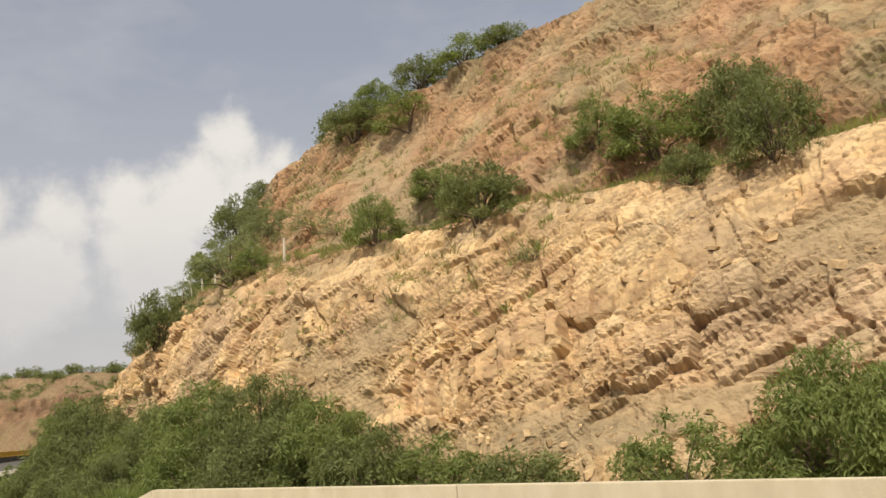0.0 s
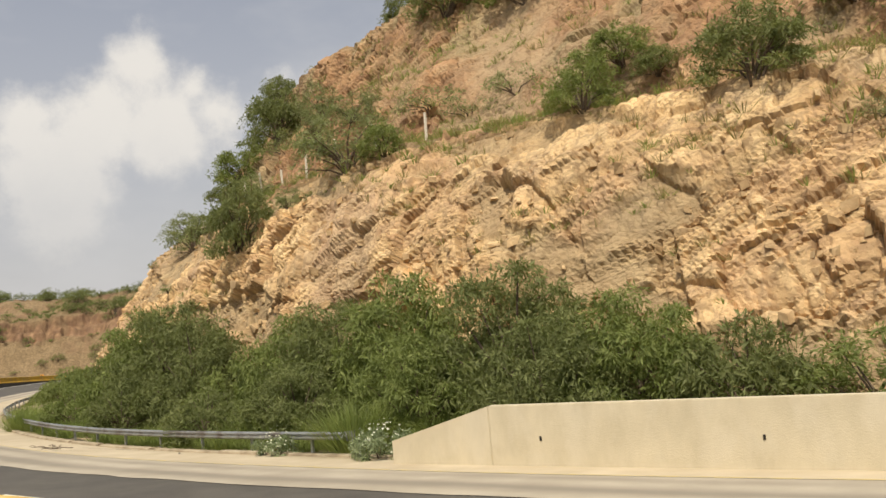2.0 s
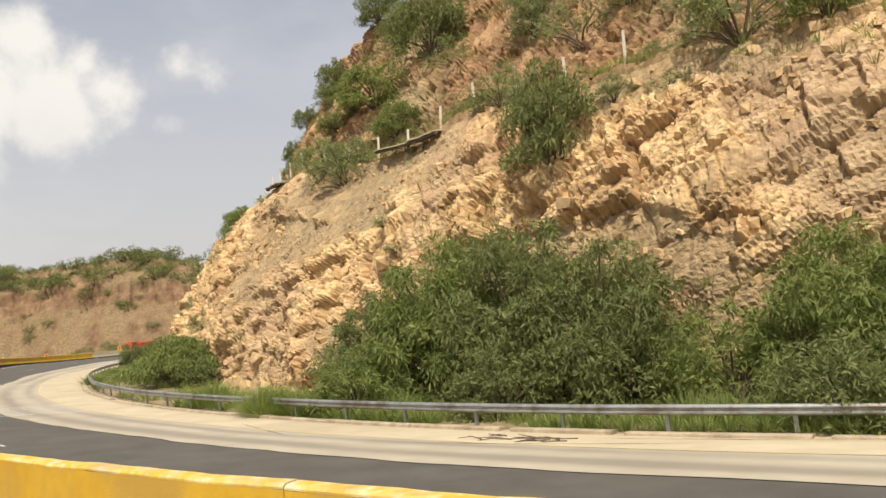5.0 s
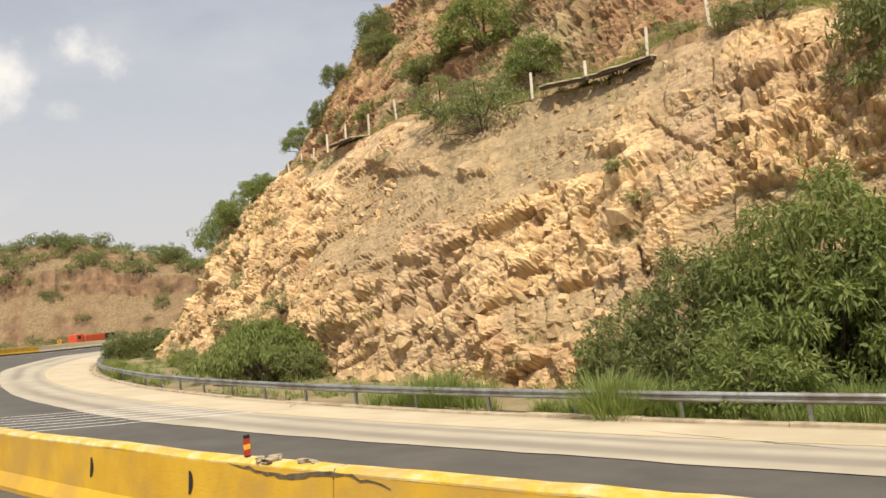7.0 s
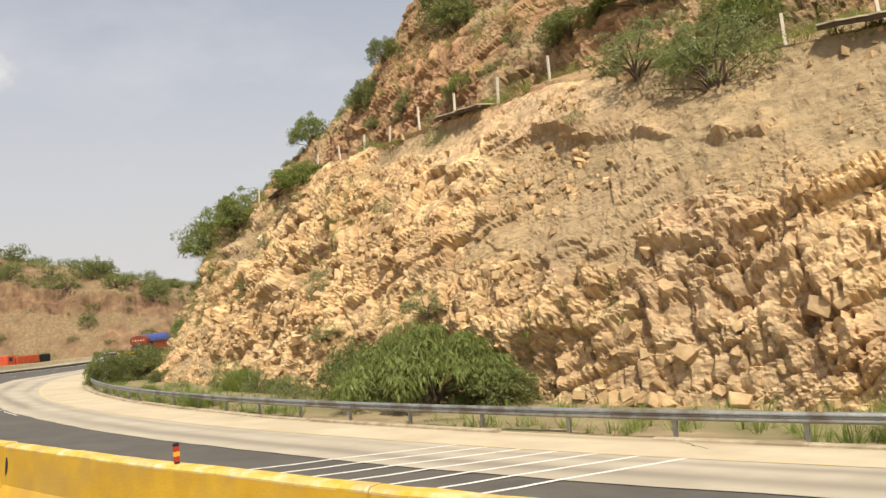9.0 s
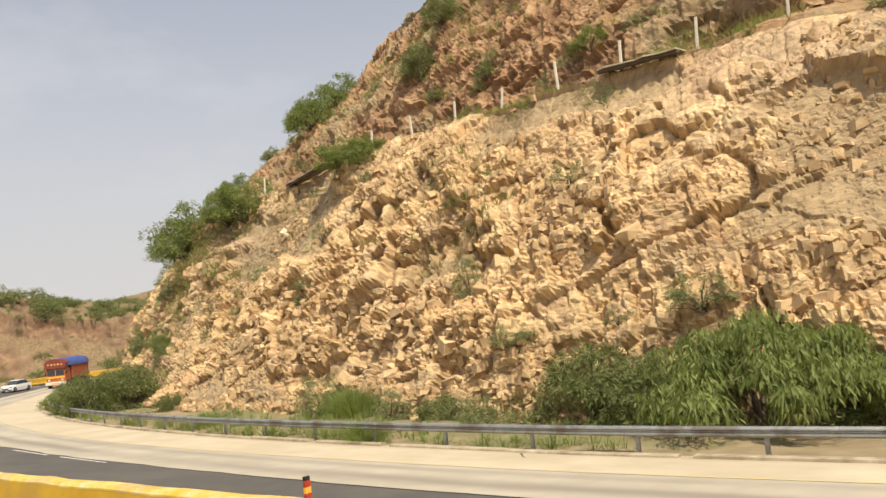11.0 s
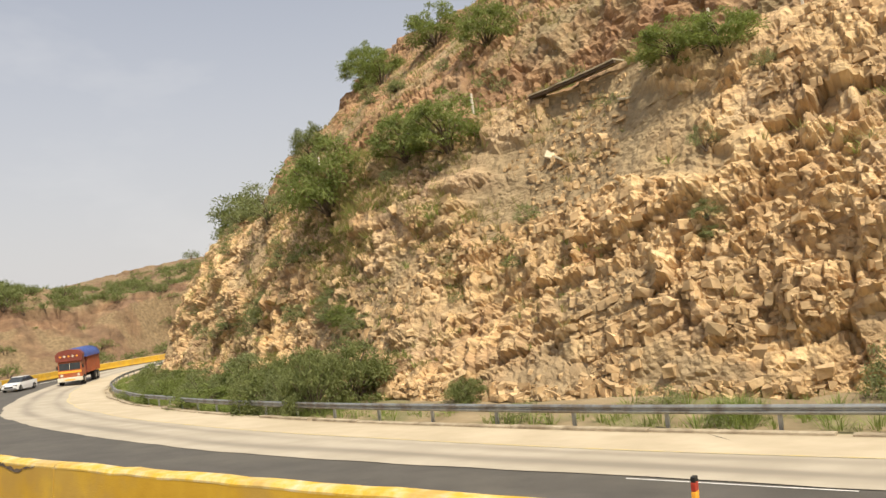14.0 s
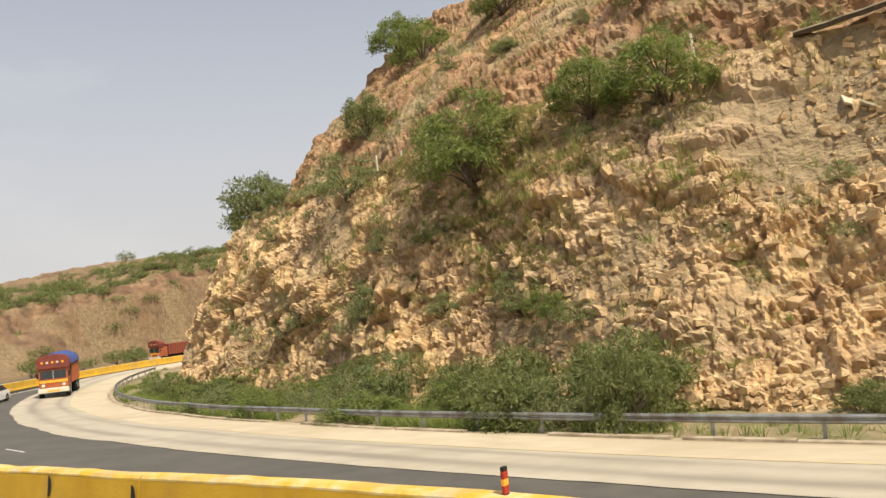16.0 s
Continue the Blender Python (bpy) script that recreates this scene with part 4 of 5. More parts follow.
def build_markings():
    V, F = far_sweep(np.arange(-60, 300, 1.5), [(lambda q: shoulder_edge(q) - 0.07, 0.009), (lambda q: shoulder_edge(q) + 0.07, 0.009)], closed=False)
    tagged(new("edge_line", mesh_from("edge_line", V, F, M_YLINE)), "faded yellow edge line on the concrete shoulder", "road marking", kind="structure")
    inside = lambda q: BARRIER_LAT + 1.1 - far_shift(q)
    V, F = far_sweep(np.arange(176, 330, 1.5), [(lambda q: inside(q) - 0.1, -0.012), (lambda q: inside(q) + 0.1, -0.012)], closed=False)
    tagged(new("inner_line", mesh_from("inner_line", V, F, M_WHITE)), "white line along the foot of the median barrier", "road marking", kind="structure")
    divider = lambda q: lerp(q, (40, 10.2), (62, 9.9), (82, 9.7), (115, 8.5), (160, 7.3), (181, 6.6), (240, 6.6))
    for s in (40.5, 60.0, 80.5, 98.0, 115.0, 137.5, 158.5, 179.5, 199.5, 219.5, 239.5):
        V, F = far_sweep(np.linspace(s, s + 3.6, 5), [(lambda q: divider(q) - 0.05, -0.012), (lambda q: divider(q) + 0.05, -0.012)], closed=False)
        tagged(new("lane_dash", mesh_from("lane_dash", V, F, M_WHITE)), "worn white lane dash on the asphalt", "road marking", "lane dashes")
    for s, n in ((136.4, 4.6), (142.4, 5.0)):
        V, F = far_sweep(np.linspace(s, s + n, 5), [(lambda q: lane_edge(q) - 0.22, -0.012), (lambda q: lane_edge(q) - 0.14, -0.012)], closed=False)
        tagged(new("edge_dash", mesh_from("edge_dash", V, F, M_WHITE)), "thin worn white line beside the concrete lane", "road marking", "edge dashes")
    for k in range(7):
        s = 95.4 + k * 1.28
        bar = lambda f: (s + 3.2 - 2.6 * f, 8.9 + 7.6 * f)
        V = []
        for f in np.linspace(0, 1, 9):
            q, l = bar(f)
            for d in (-0.075, 0.075):
                x, y = far_at(q + d, l)
                V.append((float(x), float(y), float(far_height(q + d, l)) + (0.006 if l > float(lane_edge(q)) - 0.5 else -0.012)))
        tagged(new("rumble_bar", mesh_from("rumble_bar", V, [(2 * j, 2 * j + 1, 2 * j + 3, 2 * j + 2) for j in range(8)], M_WHITE)), "thin white rumble bar painted across the carriageway", "road marking", "rumble bars")


def build_cracks():
    """Tarred cracks and a brown drift of twigs on the shoulder."""
    rnd = random.Random(21)
    for s0, l0, s1, l1 in ((52.5, 19.2, 60.5, 18.6), (56.0, 18.2, 66.0, 16.2), (49.0, 18.6, 50.5, 19.3), (72.0, 16.1, 78.0, 17.6), (96.0, 18.1, 97.5, 19.3), (121.0, 18.2, 122.0, 19.3), (147.0, 18.1, 148.2, 19.3)):
        n = 14
        pts = []
        for k in range(n):
            f = k / (n - 1)
            q, l = s0 + (s1 - s0) * f, l0 + (l1 - l0) * f + rnd.uniform(-0.05, 0.05)
            x, y = far_at(q, l)
            pts.append((float(x), float(y), float(far_height(q, l)) + 0.0085))
        V = []
        for k, (x, y, z) in enumerate(pts):
            w = rnd.uniform(0.012, 0.035) * math.sin(math.pi * (k + 0.5) / n)
            V += [(x - w, y, z), (x + w, y, z)]
        F = [(2 * k, 2 * k + 1, 2 * k + 3, 2 * k + 2) for k in range(n - 1)]
        tagged(new("road_crack", mesh_from("road_crack", V, F, M_BLACK)), "dark tarred crack in the concrete shoulder", "crack", "road cracks")
    for k in range(16):
        bm = bmesh.new()
        n = rnd.uniform(0.5, 1.4)
        tube(bm, [(0, 0, 0.02), (n * 0.5, rnd.uniform(-0.1, 0.1), 0.03 + rnd.uniform(0, 0.06)), (n, rnd.uniform(-0.2, 0.2), 0.02)], [0.02, 0.016, 0.008], 5)
        ob = part("twig", bm, M_BARK)
        ob.matrix_basis = far_spot(rnd.uniform(60.0, 63.4), rnd.uniform(17.5, 18.6), 0.0, rnd.uniform(60, 120))
        tagged(ob, "dry brown fallen twig on the shoulder", "twig", "fallen twigs")


build_cracks()
build_barriers()
build_delineators()
build_guardrail()
build_kerb()
build_wall()
build_markings()

# ---------------------------------------------------------------- vegetation
def leaf_cloud(rnd, centres, n, size, droop, inner=0.3):
    """n leaf sprays round ellipsoidal lobes (centre, radii): narrow bent quads, two triangles each."""
    V = np.empty((n, 4, 3))
    idx = rnd.integers(0, len(centres), n) if len(centres) > 1 else np.zeros(n, int)
    c = np.array([q[:3] for q in centres])[idx]
    r = np.array([q[3:] for q in centres])[idx]
    d = rnd.normal(size=(n, 3))
    d /= np.linalg.norm(d, axis=1, keepdims=True)
    d[:, 2] = np.where((d[:, 2] < -0.55) & (rnd.random(n) < 0.7), -d[:, 2], d[:, 2])
    rad = np.where(rnd.random(n) < inner, rnd.random(n) ** 0.5, 0.86 + 0.26 * rnd.random(n))
    p = c + d * r * rad[:, None]
    along = 0.55 * d + rnd.normal(size=(n, 3)) * 0.6
    along[:, 2] -= droop
    along /= np.linalg.norm(along, axis=1, keepdims=True)
    side = np.cross(along, d + np.array([0, 0, 0.35]) + rnd.normal(size=(n, 3)) * 0.45)
    side /= np.linalg.norm(side, axis=1, keepdims=True) + 1e-9
    L = size * (0.6 + 0.8 * rnd.random(n))[:, None]
    W = L * (0.20 + 0.12 * rnd.random(n))[:, None]
    V[:, 0] = p
    V[:, 1] = p + along * L * 0.5 + side * W * 0.5
    V[:, 2] = p + along * L - np.array([0, 0, 0.12]) * L
    V[:, 3] = p + along * L * 0.5 - side * W * 0.5
    V[:, :, 2] = np.maximum(V[:, :, 2], 0.02)
    return V


def quads(V):
    n = len(V)
    return V.reshape(-1, 3), np.arange(4 * n).reshape(n, 4)


def make_bush(name, seed, w, h, n, mat, label, size=0.36, droop=0.35, lobes=16, skirt=0.25, category="bush"):
    """A spreading thorn shrub: a few bent stems and a crown of leaf sprays gathered in uneven lobes."""
    rnd = np.random.default_rng(seed)
    ob = thing(name, label, category, group="roadside shrubs")
    cen = []
    for k in range(lobes):
        a = rnd.random() * math.tau
        f = rnd.random() ** 0.5
        x, y = f * w * 0.43 * math.cos(a), f * w * 0.43 * math.sin(a)
        top = h * (1 - 0.55 * f * f)
        z = top * (skirt + (0.88 - skirt) * rnd.random() ** 0.8)
        q = w * (0.035 + 0.075 * rnd.random() ** 1.5)
        cen.append((x, y, max(z, q * 0.6), q * 1.35, q * 1.2, q * 0.8))
    part("crown", mesh_from("crown", *quads(leaf_cloud(rnd, cen, n, size, droop)), mat), None, ob)
    bm = bmesh.new()
    for k in range(0, lobes, 4):
        x, y, z = cen[k][:3]
        b = (0.08 * w * (rnd.random() - 0.5), 0.08 * w * (rnd.random() - 0.5), -0.25)
        mid = (x * 0.35 + 0.1, y * 0.35, z * 0.55)
        tube(bm, [b, mid, (x, y, z)], [0.014 * w, 0.009 * w, 0.003 * w], 5)
    part("stem", bm, M_BARK, ob)
    return ob


PROTO = {
    "big_a": make_bush("thorn_shrub", 1, 8, 6.2, 25000, M_LEAF[0], "large dense olive-green thorn shrub beside the road", lobes=150, size=0.25, droop=0.2, skirt=0.05),
    "big_b": make_bush("thorn_shrub", 2, 8, 6.2, 25000, M_LEAF[1], "large feathery green thorn shrub beside the road", lobes=140, size=0.255, droop=0.5, skirt=0.05),
    "mid_a": make_bush("thorn_shrub", 3, 5, 3.6, 7000, M_LEAF[0], "rounded olive-green shrub on stony ground", lobes=85, size=0.23, droop=0.1, skirt=0.04),
    "mid_b": make_bush("thorn_shrub", 4, 5, 4.2, 7000, M_LEAF[1], "bright green thorny shrub on stony ground", lobes=75, size=0.235, droop=0.3, skirt=0.04),
    "open": make_bush("open_shrub", 5, 5, 4.4, 3800, M_LEAF[2], "grey-green open shrub on the rocky slope", lobes=70, size=0.23, skirt=0.04),
    "low": make_bush("low_shrub", 6, 3, 1.5, 1400, M_LEAF[2], "low grey-green shrub on the rocky slope", lobes=40, size=0.14, skirt=0.05),
    "droop": make_bush("weeping_shrub", 7, 8, 4.2, 22000, M_LEAF[1], "wide green shrub with drooping fine foliage behind the guardrail", lobes=70, size=0.25, droop=1.7, skirt=0.45),
    "far": make_bush("distant_shrub", 8, 5, 3.4, 480, M_LEAF[0], "dark olive shrub on the distant ridge", lobes=26, size=0.42),
    "flower": make_bush("flowering_bush", 9, 2, 1.5, 2200, leaf_material("leaf_waxy", (0.13, 0.165, 0.085), (0.30, 0.34, 0.20)), "leafy green bush with white flowers at the guardrail end", lobes=30, size=0.17, skirt=0.05),
}


def add_flowers(ob, w, h, n):
    rnd = np.random.default_rng(19)
    d = rnd.normal(size=(n, 3))
    d /= np.linalg.norm(d, axis=1, keepdims=True)
    d[:, 2] = np.abs(d[:, 2])
    c = d * rnd.uniform(0.72, 1.0, (n, 1)) * np.array([w * 0.47, w * 0.47, h * 0.75]) + np.array([0, 0, h * 0.2])
    a = np.cross(d, rnd.normal(size=(n, 3)))
    a /= np.linalg.norm(a, axis=1, keepdims=True)
    b = np.cross(d, a)
    r = rnd.uniform(0.02, 0.055, (n, 1))
    V = np.stack([c + a * r, c + b * r + d * 0.01, c - a * r, c - b * r + d * 0.01], 1)
    tagged(part("flowers", mesh_from("flowers", *quads(V), M_FLOWER), None, ob, "small white flowers"), kind="stuff")


M_FLOWER = material("white_petals", [(0.3, (0.46, 0.48, 0.34)), (0.7, (0.62, 0.62, 0.50))], scale=5.0, bump=0, rough=0.8)
add_flowers(PROTO["flower"], 2, 1.5, 110)
PSIZE = {"big_a": (8, 6.2), "big_b": (8, 6.2), "mid_a": (5, 3.6), "mid_b": (5, 4.2), "open": (5, 4.4), "low": (3, 1.5), "droop": (8, 4.2), "far": (5, 3.4), "flower": (2, 1.5)}
used = set()


def surface_u(s, lat):
    """The u of the hill's profile at a plan offset, or None in front of the toe."""
    uu = np.linspace(0, 2.4, 481)
    l, _ = hill_base(np.full(481, float(s)), uu)
    return None if lat < l[0] else float(np.interp(lat, l, uu))


def clear_of_rail(x, y, least=21.4):
    """Moves a plan point behind the guardrail if it lies before it; gives the point, its road offset and its place along the road."""
    d = np.hypot(road.p[:, 0] - x, road.p[:, 1] - y)
    k = int(np.argmin(np.where((road.s > -60) & (road.s < 330), d, 9e9)))
    s, a = float(road.s[k]), float(road.a[k])
    rel = float((x - road.p[k, 0]) * math.cos(a) + (y - road.p[k, 1]) * math.sin(a)) - float(far_shift(s))
    push = max(least - rel, 0)
    return x + push * math.cos(a), y + push * math.sin(a), rel + push, s


def verge_z(s, rel):
    return float(far_z(s)) - 0.05 - float(lerp(s, (80, 1.1), (120, 0.5), (160, 0.2))) * min(max((rel - 20.2) / 12, 0), 1)


def surface_spot(s, lat, least=21.4):
    u = surface_u(s, lat)
    if u is None:
        x, y = hill.at(s, lat + (float(far_shift(s)) if lat < 22.5 else 0))
        x, y, rel, q = clear_of_rail(float(x), float(y), least)
        return x, y, verge_z(q, rel)
    return tuple(float(v) for v in hill_points(np.array([[float(s)]]), np.array([[u]]))[0])


def plant(kind, s, lat, w, h, turn=0.0, sink=0.15):
    x, y, z = surface_spot(s, lat, 19.35 if kind == "flower" else 20.9 + 0.12 * w)
    pw, ph = PSIZE[kind]
    m = pose(x, y, z - sink, 0, 0, turn) @ Matrix.Diagonal((w / pw, w / pw, h / ph, 1))
    if kind not in used:
        used.add(kind)
        PROTO[kind].matrix_basis = m
        return PROTO[kind]
    ob = copy_thing(PROTO[kind], m)
    ob.matrix_basis = m
    return ob


# the roadside thicket in front of the toe: kind, along, across, width, height
THICKET = [
    ("open", 142.6, 30.4, 3.0, 3.0), ("open", 135.6, 29.4, 2.6, 2.0), ("low", 128.0, 27.6, 2.6, 1.5), ("mid_a", 163.5, 31.6, 2.6, 1.7), ("low", 152.0, 29.6, 2.2, 1.2),
    ("big_b", -4.6, 27.5, 7.2, 5.9), ("big_b", 4, 27.4, 6.8, 5.9), ("mid_b", 8.9, 25.4, 4.8, 4.1), ("mid_a", 16.8, 27.2, 5.6, 3.4), ("mid_b", 21.2, 27.6, 5.6, 4.0), ("mid_a", 25.5, 27.2, 5.6, 5.2),
    ("big_b", 30.2, 28.2, 7.4, 6.2), ("big_a", 36.3, 28.7, 8.4, 8.4), ("big_b", 43.1, 28.9, 8.6, 8.2), ("big_a", 48.4, 28.8, 8.2, 7.8), ("big_b", 53.7, 29, 7.4, 7.0), ("big_a", 33.0, 26.0, 6.2, 5.5), ("big_b", 39.5, 25.6, 6.2, 5.0), ("big_a", 46.4, 24.5, 5.5, 4.2),
    ("mid_b", 58.1, 27.4, 5.0, 4.4), ("mid_a", 52.9, 23.4, 4.7, 3.3), ("big_a", 64.4, 28.3, 7.6, 7.8), ("big_a", 69.5, 28.5, 9, 9.2), ("big_b", 75, 28.3, 8.6, 8.6), ("big_a", 80, 28.3, 7.2, 6.6),
    ("mid_a", 84.1, 28.3, 4.8, 4.2), ("mid_a", 67.2, 24.5, 4.6, 3.6), ("mid_b", 76.5, 23.8, 4.6, 3.2), ("droop", 115.3, 27.9, 9.1, 4.4), ("mid_a", 120, 28.6, 5.3, 3.5), ("mid_a", 111.3, 28.5, 4.5, 2.6),
    ("low", 129.4, 29.3, 2.4, 1.6), ("low", 126.5, 28.9, 2.7, 1.6), ("mid_a", 131.9, 29.4, 3, 1.6), ("low", 131.5, 21.4, 1.9, 0.95), 
    
    ("flower", 43.4, 19.5, 1.7, 1.4),
    ("flower", 37.4, 19.5, 2.2, 1.75), ("low", 50.4, 20.9, 1.1, 0.57), ("low", 91.7, 22, 2.3, 1.14), ("low", 147.5, 23, 2.1, 0.95), ("low", 156.7, 24, 2.3, 1.14), ("low", 136.9, 23.5, 2.3, 1.04),
]
# shrubs on bench, face and upper slope
SLOPE = [
    ("mid_b", 192, 36.5, 3.8, 2.8), ("open", 183, 40, 3.2, 1.9), ("open", 190, 41, 3.2, 1.9), ("mid_a", 197, 40, 3.6, 2.5), ("open", 201, 38.5, 3.2, 2), ("mid_a", 186, 36.8, 3.6, 2.6), ("open", 178, 38, 2.8, 1.5), ("mid_b", 204, 42, 3.4, 2.2),
    ("open", 59.5, 38, 7.4, 5.3), ("mid_a", 115, 50.9, 5.5, 4.2), ("low", 111.5, 55.4, 4.5, 3), ("mid_a", 81.5, 56.4, 5.5, 4.9), ("mid_b", 65.5, 56.3, 6.2, 4.5), ("mid_a", 55, 57.1, 5.9, 4.3), ("mid_b", 46, 57.8, 6.2, 3.6), ("mid_a", 39.5, 58.5, 5.6, 2.5),
    ("low", 58, 45, 6, 2.3), ("mid_b", 36.5, 38.4, 4.5, 3.8), ("mid_b", 37, 45.3, 4.7, 3.1), ("mid_a", 26, 38.3, 5.9, 4.7), ("mid_b", 20.5, 46, 4.6, 3.9), ("mid_b", 15.5, 45.2, 6.7, 4.7), ("mid_a", 11.5, 38.4, 3.1, 2.8), ("mid_a", 9.5, 45.3, 5.6, 5.6),
    ("mid_a", 6.5, 38.9, 4.8, 5.4), ("low", 20, 35.2, 2.2, 1.3), ("open", 86, 47.8, 4.8, 4.8), ("open", 72.5, 45.6, 4.6, 3.4), ("mid_b", 54.5, 38.1, 3.5, 2.9), ("low", 53, 44.6, 4.6, 1.8), ("low", 48, 45.5, 4.9, 2.1), ("mid_a", 34, 44.7, 3.6, 2),
    ("mid_a", 141, 53, 5.2, 5.6), ("mid_a", 125.5, 53.6, 5.8, 4.7), ("mid_b", 110.5, 45.6, 7.5, 5.6), ("low", 98, 46.9, 5, 2.1), ("open", 80, 38.6, 4.7, 3.1), ("open", 68.5, 36.9, 2.5, 2.2), ("low", 126.5, 39.3, 2.8, 1.6), ("mid_b", 130.5, 45.9, 2.9, 1.8),
    ("mid_a", 116.5, 45.1, 4.7, 2), ("low", 180.5, 37.7, 1.8, 1.8), ("mid_a", 178, 30, 5.1, 3.6), ("mid_a", 172, 28.1, 3.9, 4.5), ("open", 175.5, 28.1, 3.2, 3.2), ("mid_b", 190, 30, 5.2, 2), ("open", 213.5, 33.1, 4.6, 2.3), ("mid_b", 202, 33.4, 4.3, 2.3),
    ("open", 191.5, 33.2, 3.4, 3.7), ("open", 102.5, 37.8, 6.2, 4.8), ("mid_a", 72, 34.6, 5.6, 6.7), ("mid_a", 103, 48, 7.6, 8), ("low", 77, 44.8, 6.5, 3.5), ("open", 85, 46.7, 4.3, 4.3), ("mid_a", 67, 53.3, 8, 4.8), ("mid_b", 55, 53.7, 7, 4.5),
    ("mid_b", 174, 44.5, 7, 5), ("mid_b", 151.5, 42, 5, 3), ("open", 108, 39, 6, 3.6), ("open", 103.5, 39.6, 4.2, 3.2), ("mid_b", 103, 43.9, 4.7, 4.2), ("mid_a", 150, 51.8, 4.2, 3.2), ("mid_a", 152, 49.6, 3.6, 3.6), ("mid_a", 138, 51.7, 5.5, 3.5),
    ("mid_b", 230, 77, 9, 6.5), ("mid_b", 209, 75, 8, 6), ("mid_b", 239, 79, 8.5, 6.5), ("mid_a", 221.5, 61.4, 5.5, 6), ("mid_b", 189.5, 45, 8.5, 7), ("mid_b", 179.5, 45, 5.4, 4.6), ("open", 209, 49.5, 7, 5), ("mid_a", 249, 61.5, 10.5, 9), ("open", 231, 55.4, 5, 3.5), ("mid_a", 181.5, 35.2, 5.8, 4.9),
    ("open", 191.5, 37.2, 5.3, 4.6), ("mid_b", 222, 45, 6.4, 3), ("mid_b", 180.5, 38.6, 2.6, 2), ("open", 200.5, 43.4, 3.6, 3.4), ("mid_b", 154, 42.4, 5, 2.8), ("mid_b", 177.5, 55.2, 6, 4.9), ("open", 132.5, 32.9, 2, 3.1),
    ("open", 141.5, 30.8, 2.8, 2.5), ("mid_a", 123.5, 29.4, 4.9, 4.3), ("open", 130, 29.8, 3.2, 1.8), ("open", 118.5, 31.3, 3, 1.9),
]
for k, (kind, s, lat, w, h) in enumerate(THICKET):
    plant(kind, s, lat, w, h, (k * 77) % 360)
# shrubs on the verge round the bend: kind, along the road, offset from it, width, height
BEND = [("mid_a", 176, 24.6, 6.4, 4.6), ("mid_b", 189, 24.8, 4.2, 2.4), ("mid_a", 198, 24.6, 4.4, 2.6), ("open", 205, 23.4, 3.8, 1.9), ("mid_b", 211, 25.2, 4.6, 2.4),
        ("mid_b", 219, 23.6, 4.0, 2.0), ("open", 227, 24.2, 4.2, 2.2), ("mid_a", 234, 25.0, 4.8, 2.6), ("mid_b", 242, 23.8, 4.0, 2.0), ("mid_a", 250, 25.0, 5.0, 2.8), ("open", 258, 24.0, 4.4, 2.4), ("mid_b", 266, 25.0, 5.0, 2.8)]
for k, (kind, s, rel, w, h) in enumerate(BEND):
    q = far_at(float(s), rel)
    m = pose(float(q[0]), float(q[1]), verge_z(s, rel) - 0.15, 0, 0, (k * 97) % 360) @ Matrix.Diagonal((w / PSIZE[kind][0], w / PSIZE[kind][0], h / PSIZE[kind][1], 1))
    copy_thing(PROTO[kind], m).matrix_basis = m
for k, (kind, s, lat, w, h) in enumerate(SLOPE):
    plant(kind, s, lat, w, h, (k * 113) % 360, 0.3)


def build_face_scrub():
    rnd = np.random.default_rng(61)
    n = 0
    while n < 120:
        s = rnd.uniform(60, 232)
        u = rnd.uniform(0.15, 0.95) if n % 2 else rnd.uniform(0.98, 1.5)
        if s < 150 and u < 0.9 and fbm(np.array([[s / 16, u * 3]]), 91, 3)[0] < 0.0:
            continue
        if soil_mask(np.array([s]), np.array([u]))[0] > 0.5 and rnd.random() < 0.8:
            continue
        lat = float(hill_base(np.array([s]), np.array([u]))[0][0])
        w = rnd.uniform(1.0, 2.6) * (1.25 if s > 170 else 1.0)
        plant("low" if n % 3 else "open", s, lat, w, w * rnd.uniform(0.45, 0.8), rnd.uniform(0, 360), 0.12)
        n += 1


build_face_scrub()


def build_ridge_shrubs():
    rnd = np.random.default_rng(55)
    for k in range(330):
        x = rnd.uniform(-210, 60) if k % 3 else rnd.uniform(-130, 40)
        b = float(ridge_base(np.array([x]))[0])
        y = b + (rnd.uniform(14, 31) if k % 3 == 0 else rnd.uniform(28, 70) if k % 3 == 1 else rnd.uniform(-14, -3) if k % 2 else rnd.uniform(2, 15))
        z = float(ridge_height(np.array([x]), np.array([y]))[0])
        w = rnd.uniform(3.5, 7.0) if k % 3 == 2 else rnd.uniform(5.0, 11.0)
        if x > -35 and k % 3 != 2:
            w *= 0.6
        m = pose(x, y, z - 0.2, 0, 0, rnd.uniform(0, 360)) @ Matrix.Diagonal((w / 5, w / 5, w * rnd.uniform(0.45, 0.75) / 3.4, 1))
        if k == 0:
            PROTO["far"].matrix_basis = m
        else:
            copy_thing(PROTO["far"], m).matrix_basis = m


build_ridge_shrubs()


